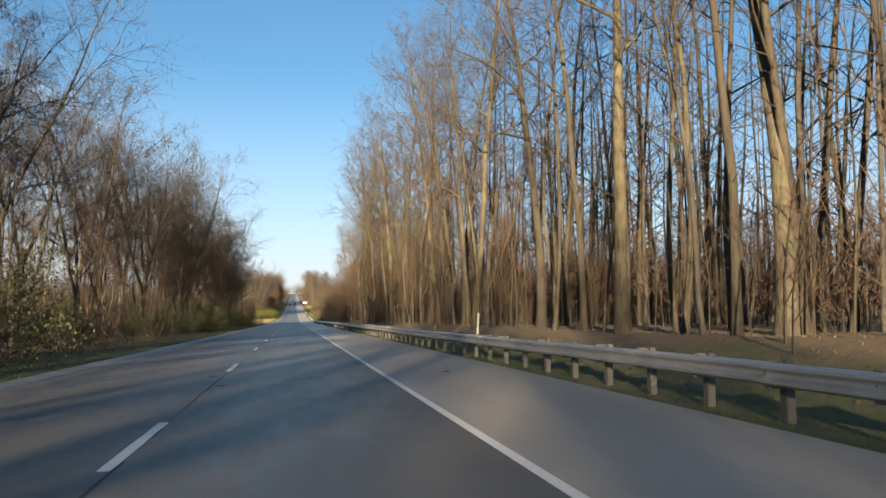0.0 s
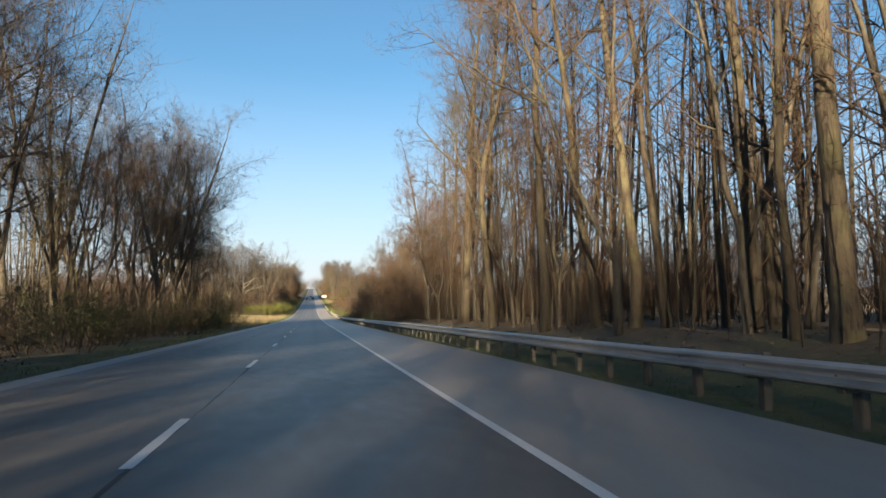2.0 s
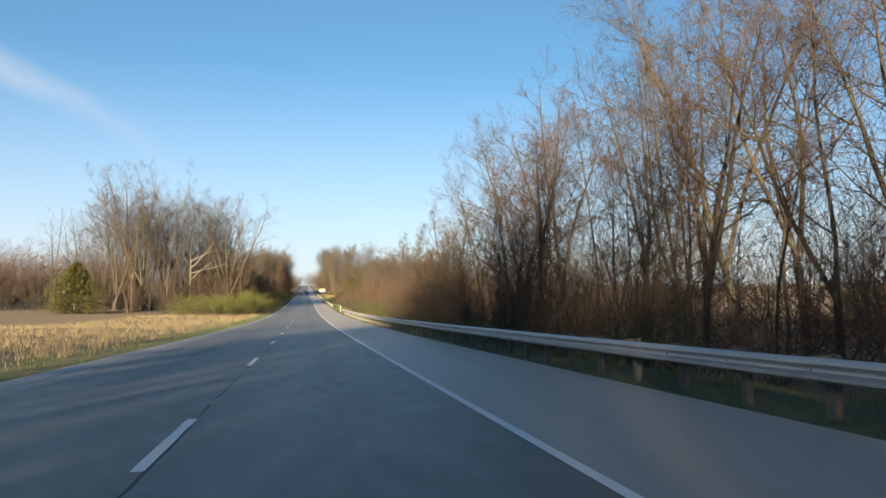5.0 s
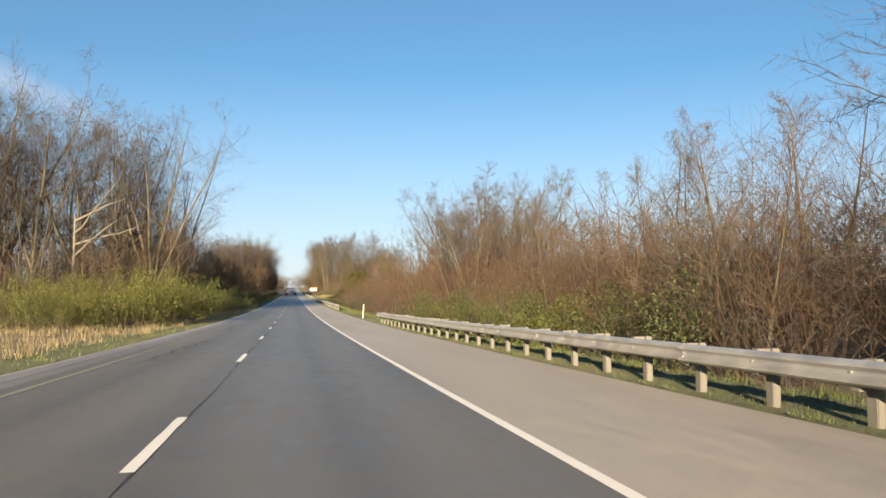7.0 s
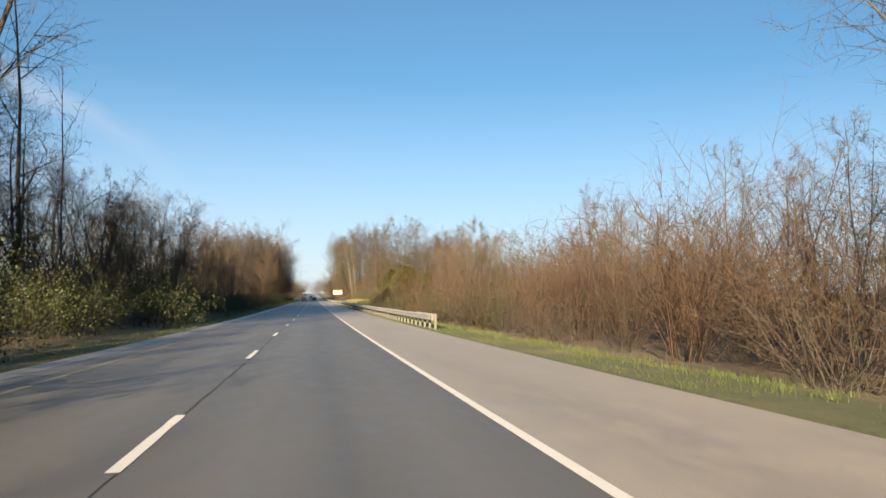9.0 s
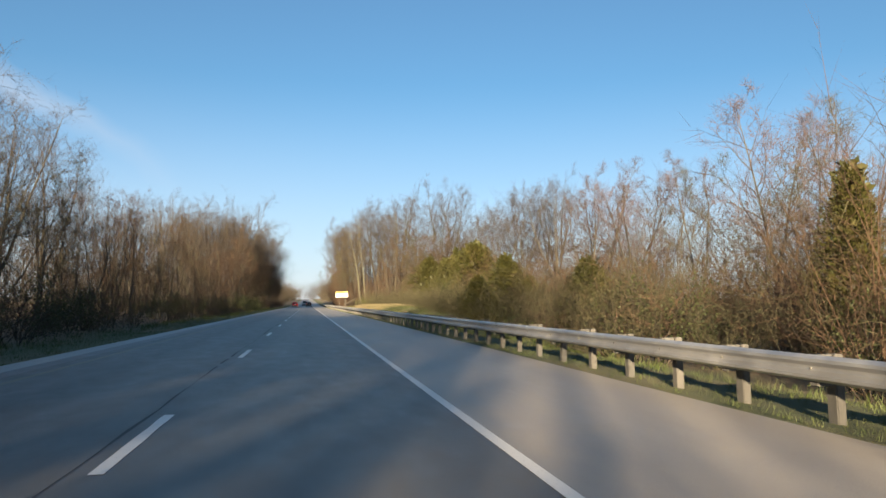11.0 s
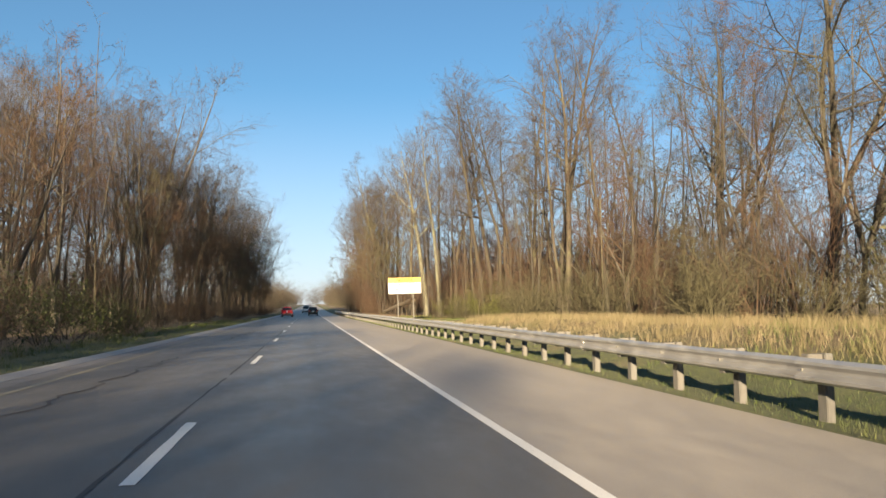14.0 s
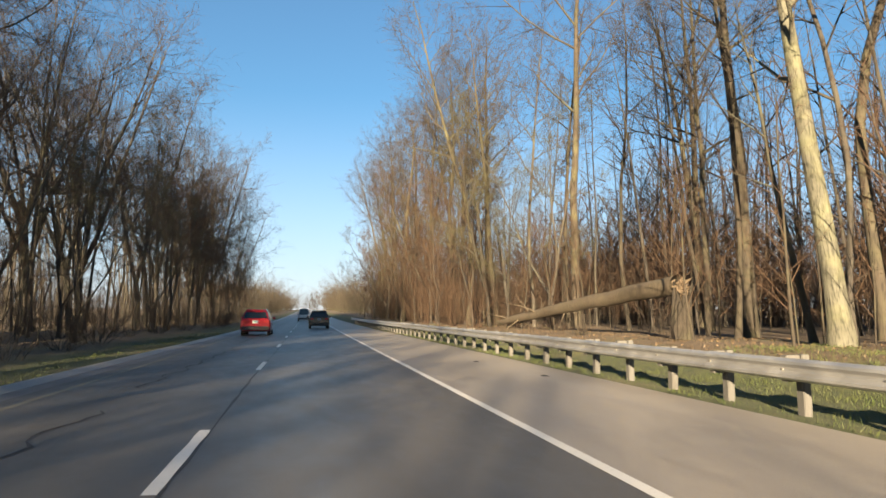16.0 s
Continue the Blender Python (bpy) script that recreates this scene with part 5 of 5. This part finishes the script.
def dead_limbs(x, y, seed, label):
    """A fallen pale bough with bare forks."""
    g = np.random.default_rng(seed)
    w = Wood()
    z = gz(x, y)
    for i in range(4):
        line = run(g, (0, 0, 0.2 + i * 1.3), (0.9, -0.45, g.uniform(0.15, 0.5)), g.uniform(6, 9), 6, 0.12, -0.01)
        w.tube(line, np.linspace(0.15, 0.03, 7), 5)
        for j in range(7):
            q, e = along(line, g.uniform(0.3, 1))
            w.tube(run(g, q, sprout(g, e, 25, 60), g.uniform(0.8, 2.0), 3, 0.15, 0.02), np.array((0.03, 0.02, 0.012, 0.004)), 4)
    ob = tagged(new("fallen_bough", w.mesh("fallen_bough", BLEACHED)), label, "fallen bough")
    ob.location = (x, y, z + 6.2)
    tagged(part("prop_stem", cylinder(0.17, 0.11, 11.1, 9, (0, 0, -0.95)), BLEACHED, ob))


dead_limbs(-24.0, 343.0, 9, "bleached bare boughs over the leafy hedge")


# ---- notice sign ----
def letters(text, size, x, z, y, mat, parent, label):
    cu = bpy.data.curves.new("lettering", "FONT")
    cu.body, cu.size, cu.align_x, cu.align_y, cu.extrude, cu.space_character, cu.offset = text, size, "CENTER", "CENTER", 0.001, 1.14, size * 0.035
    tmp = bpy.data.objects.new("lettering_source", cu)
    scene.collection.objects.link(tmp)
    me = bpy.data.meshes.new_from_object(tmp.evaluated_get(bpy.context.evaluated_depsgraph_get()))
    bpy.data.objects.remove(tmp)
    me.materials.clear()
    me.materials.append(mat)
    ob = new("lettering", me)
    ob.parent = parent
    ob.matrix_basis = pose(x, y, z, 90, 0, 0)
    return tagged(ob, label)


def notice_sign():
    x, y = 8.1, 576.4
    s = tagged(new("road_sign"), "white and yellow notice board on two wooden posts", "road sign")
    s.matrix_basis = pose(x, y, gz(x, y), 0, -2.0, -2)
    up = 2.66 + zr(y) - gz(x, y)
    part("panel", box(-1.43, 1.43, 0, 0.02, up, up + 1.40, 0.006), SIGN_WHITE, s)
    part("header", box(-1.415, 1.415, -0.004, 0.0, up + 0.965, up + 1.385), SIGN_YELLOW, s, "yellow header band")
    part("border", box(-1.425, 1.425, -0.006, 0.0, up + 0.947, up + 0.965), SIGN_BLACK, s)
    rim = bmesh.new()
    for a in ((-1.445, 1.445, up + 1.385, up + 1.407), (-1.445, 1.445, up - 0.008, up + 0.012), (-1.447, -1.422, up + 0.012, up + 1.385), (1.422, 1.447, up + 0.012, up + 1.385)):
        box(a[0], a[1], -0.005, 0.019, a[2], a[3], 0, rim)
    part("edging", rim, SIGN_BLACK, s, "thin dark edging")
    letters("NOTICE", 0.34, 0, up + 1.175, -0.006, SIGN_BLACK, s, "bold black heading")
    for i, line_ in enumerate(("MOVE OVER OR SLOW DOWN", "FOR STOPPED", "EMERGENCY VEHICLE", "IT'S THE LAW")):
        letters(line_, 0.165, 0, up + 0.83 - i * 0.222, -0.006, SIGN_BLACK, s, "small black capitals")
    for px in (-0.62, 0.72):
        part("post", box(px - 0.038, px + 0.038, 0.022, 0.098, -0.6, up + 1.2, 0.008), TIMBER, s)
    for px in (-0.62, 0.72):
        for pz in (0.25, 1.05):
            part("bolt", cylinder(0.016, 0.016, 0.014, 8, (px, -0.008, up + pz), "Y"), STEEL, s)


notice_sign()


def delineator(x, y, h=1.28):
    d = tagged(new("delineator_post"), "slim white plastic marker post by the roadside", "marker post", "white marker posts")
    d.matrix_basis = pose(x, y, gz(x, y), 1.0, 3.0, 0)
    bm = bmesh.new()
    prof = [(-0.044, 0.016), (-0.036, -0.004), (0, -0.011), (0.036, -0.004), (0.044, 0.016), (0, 0.006)]
    a = [bm.verts.new((p, q, -0.2)) for p, q in prof]
    b = [bm.verts.new((p, q, h)) for p, q in prof]
    c = [bm.verts.new((p * 0.8, q, h + 0.06)) for p, q in prof]
    for lo, hi in ((a, b), (b, c)):
        for i in range(6):
            bm.faces.new((lo[i], lo[(i + 1) % 6], hi[(i + 1) % 6], hi[i]))
    bm.faces.new(c)
    part("blade", bm, WHITE_PLASTIC, d)
    part("reflector", box(-0.035, 0.035, -0.018, -0.013, h - 0.16, h - 0.04, 0.003), SIGN_WHITE, d, "small pale reflector")


delineator(6.9, 28.1, 1.55)
delineator(6.35, 329.5)


def fence_post(x, y, h, tilt):
    p = tagged(new("fence_post"), "short weathered wooden post in the median grass", "post", "median posts")
    p.matrix_basis = pose(x, y, gz(x, y), tilt, tilt * 0.6, 20)
    part("shaft", box(-0.05, 0.05, -0.05, 0.05, -0.3, h, 0.012), TIMBER, p)
    part("cap", box(-0.058, 0.058, -0.058, 0.058, h, h + 0.03, 0.01), TIMBER, p)


fence_post(-7.4, 178.7, 1.0, 2)
fence_post(-7.9, 180.6, 0.95, -3)
fence_post(-8.3, 169.0, 1.1, 3)


# ---- cars ----
def car(x, y, paint, label, W=1.82, H=1.62, L=4.45):
    c = tagged(new("car"), label, "car", "cars on the road")
    c.matrix_basis = pose(x, y, zr(y), math.degrees(math.atan(grade(y))), 0, 0)
    hw = W / 2
    # body as cross sections along the length (rear at y = 0)
    secs = [(0.00, 0.50, 0.93, 0.90), (0.06, 0.32, 1.00, 0.965), (0.35, 0.24, 1.02, 1.0), (1.2, 0.22, 1.01, 1.0), (2.6, 0.22, 0.99, 1.0),
            (3.4, 0.22, 0.96, 0.98), (4.1, 0.26, 0.86, 0.92), (4.38, 0.34, 0.72, 0.82), (L, 0.45, 0.62, 0.70)]
    bm = bmesh.new()
    rings = []
    for yy, lo, hi, wf in secs:
        w = hw * wf
        pts = [(-w * 0.86, lo), (-w, lo + 0.12), (-w, (lo + hi) / 2), (-w * 0.97, hi - 0.05), (-w * 0.90, hi), (w * 0.90, hi), (w * 0.97, hi - 0.05), (w, (lo + hi) / 2), (w, lo + 0.12), (w * 0.86, lo)]
        rings.append([bm.verts.new((px, yy, pz)) for px, pz in pts])
    for a, b in zip(rings, rings[1:]):
        for i in range(10):
            bm.faces.new((a[i], a[(i + 1) % 10], b[(i + 1) % 10], b[i]))
    bm.faces.new(list(reversed(rings[0])))
    bm.faces.new(rings[-1])
    bmesh.ops.recalc_face_normals(bm, faces=bm.faces)
    part("body", bm, paint, c)
    # cabin with roof
    bm = bmesh.new()
    rings = []
    for yy, lo, hi, wl, wh in ((0.05, 0.98, 1.02, 0.90, 0.88), (0.30, 0.98, H - 0.10, 0.91, 0.70), (0.48, 0.98, H - 0.02, 0.91, 0.68), (1.4, 0.98, H, 0.92, 0.70), (2.3, 0.98, H - 0.05, 0.92, 0.69), (3.25, 0.96, 1.0, 0.88, 0.84)):
        pts = [(-hw * wl, lo), (-hw * wh, hi - 0.04), (-hw * wh * 0.92, hi), (hw * wh * 0.92, hi), (hw * wh, hi - 0.04), (hw * wl, lo)]
        rings.append([bm.verts.new((px, yy, pz)) for px, pz in pts])
    for a, b in zip(rings, rings[1:]):
        for i in range(5):
            bm.faces.new((a[i], a[i + 1], b[i + 1], b[i]))
    bm.faces.new(list(reversed(rings[0])))
    bm.faces.new(rings[-1])
    bmesh.ops.recalc_face_normals(bm, faces=bm.faces)
    part("cabin", bm, paint, c)

    def pane(name, pts, mat=CAR_GLASS, label_=""):
        q = bmesh.new()
        q.faces.new([q.verts.new(p) for p in pts])
        ext = bmesh.ops.extrude_face_region(q, geom=list(q.faces))
        n = (Vector(pts[1]) - Vector(pts[0])).cross(Vector(pts[2]) - Vector(pts[0])).normalized()
        for v in ext["geom"]:
            if isinstance(v, bmesh.types.BMVert):
                v.co += n * 0.012
        bmesh.ops.recalc_face_normals(q, faces=q.faces)
        return part(name, q, mat, c, label_)

    pane("rear_window", [(-hw * 0.80, 0.045, 1.06), (hw * 0.80, 0.045, 1.06), (hw * 0.64, 0.225, H - 0.18), (-hw * 0.64, 0.225, H - 0.18)], CAR_GLASS, "dark tinted rear window")
    for s in (-1, 1):
        for y0, y1, u0, u1 in ((0.45, 1.25, 0.55, 1.28), (1.32, 2.12, 1.35, 2.05), (2.18, 2.95, 2.12, 2.32)):
            pts = [(s * hw * 0.915, y0, 1.05), (s * hw * 0.915, y1, 1.05), (s * hw * 0.735, u1, H - 0.17), (s * hw * 0.735, u0, H - 0.17)]
            pane("side_window", pts if s > 0 else pts[::-1])
        lamp = part("tail_lamp", box(s * hw * 0.70 - 0.15, s * hw * 0.70 + 0.15, -0.03, 0.10, 0.80, 0.95, 0.03), TAIL, c, "red tail lamp")
        part("mirror", box(s * hw * 1.08 - 0.10, s * hw * 1.08 + 0.10, 2.75, 2.92, 0.98, 1.14, 0.04), paint, c)
        for wy in (0.85, 3.55):
            wheel = part("wheel", cylinder(0.345, 0.345, 0.22, 24, (s * (hw - 0.13), wy, 0.345), "X"), RUBBER, c, "black tyre")
            part("rim", cylinder(0.21, 0.19, 0.02, 14, (s * (hw - 0.015), wy, 0.345), "X"), ALLOY, wheel)
    part("bumper", box(-hw * 0.93, hw * 0.93, -0.06, 0.12, 0.34, 0.58, 0.05), PLASTIC, c, "black lower bumper")
    plate = part("plate", box(-0.16, 0.16, -0.035, 0.02, 0.76, 0.92, 0.005), PLATE, c, "pale licence plate with plain dark bars")
    bars = bmesh.new()
    for i in range(6):
        box(-0.12 + i * 0.042, -0.095 + i * 0.042, -0.039, -0.034, 0.80, 0.88, 0, bars)
    part("marking", bars, SIGN_BLACK, plate)
    part("spoiler", box(-hw * 0.60, hw * 0.60, 0.16, 0.42, H - 0.09, H - 0.045, 0.015), paint, c)
    part("wiper", box(-0.02, 0.30, 0.055, 0.075, 1.08, 1.10), PLASTIC, c)
    return c


car(-3.65, 632.5, CAR_RED, "red compact sport utility car seen from behind")
car(0.55, 654.0, CAR_BLACK, "black sport utility car with dark windows", 1.86, 1.66)
car(-1.0, 708.0, CAR_WHITE, "small white van far along the road", 1.95, 2.1)
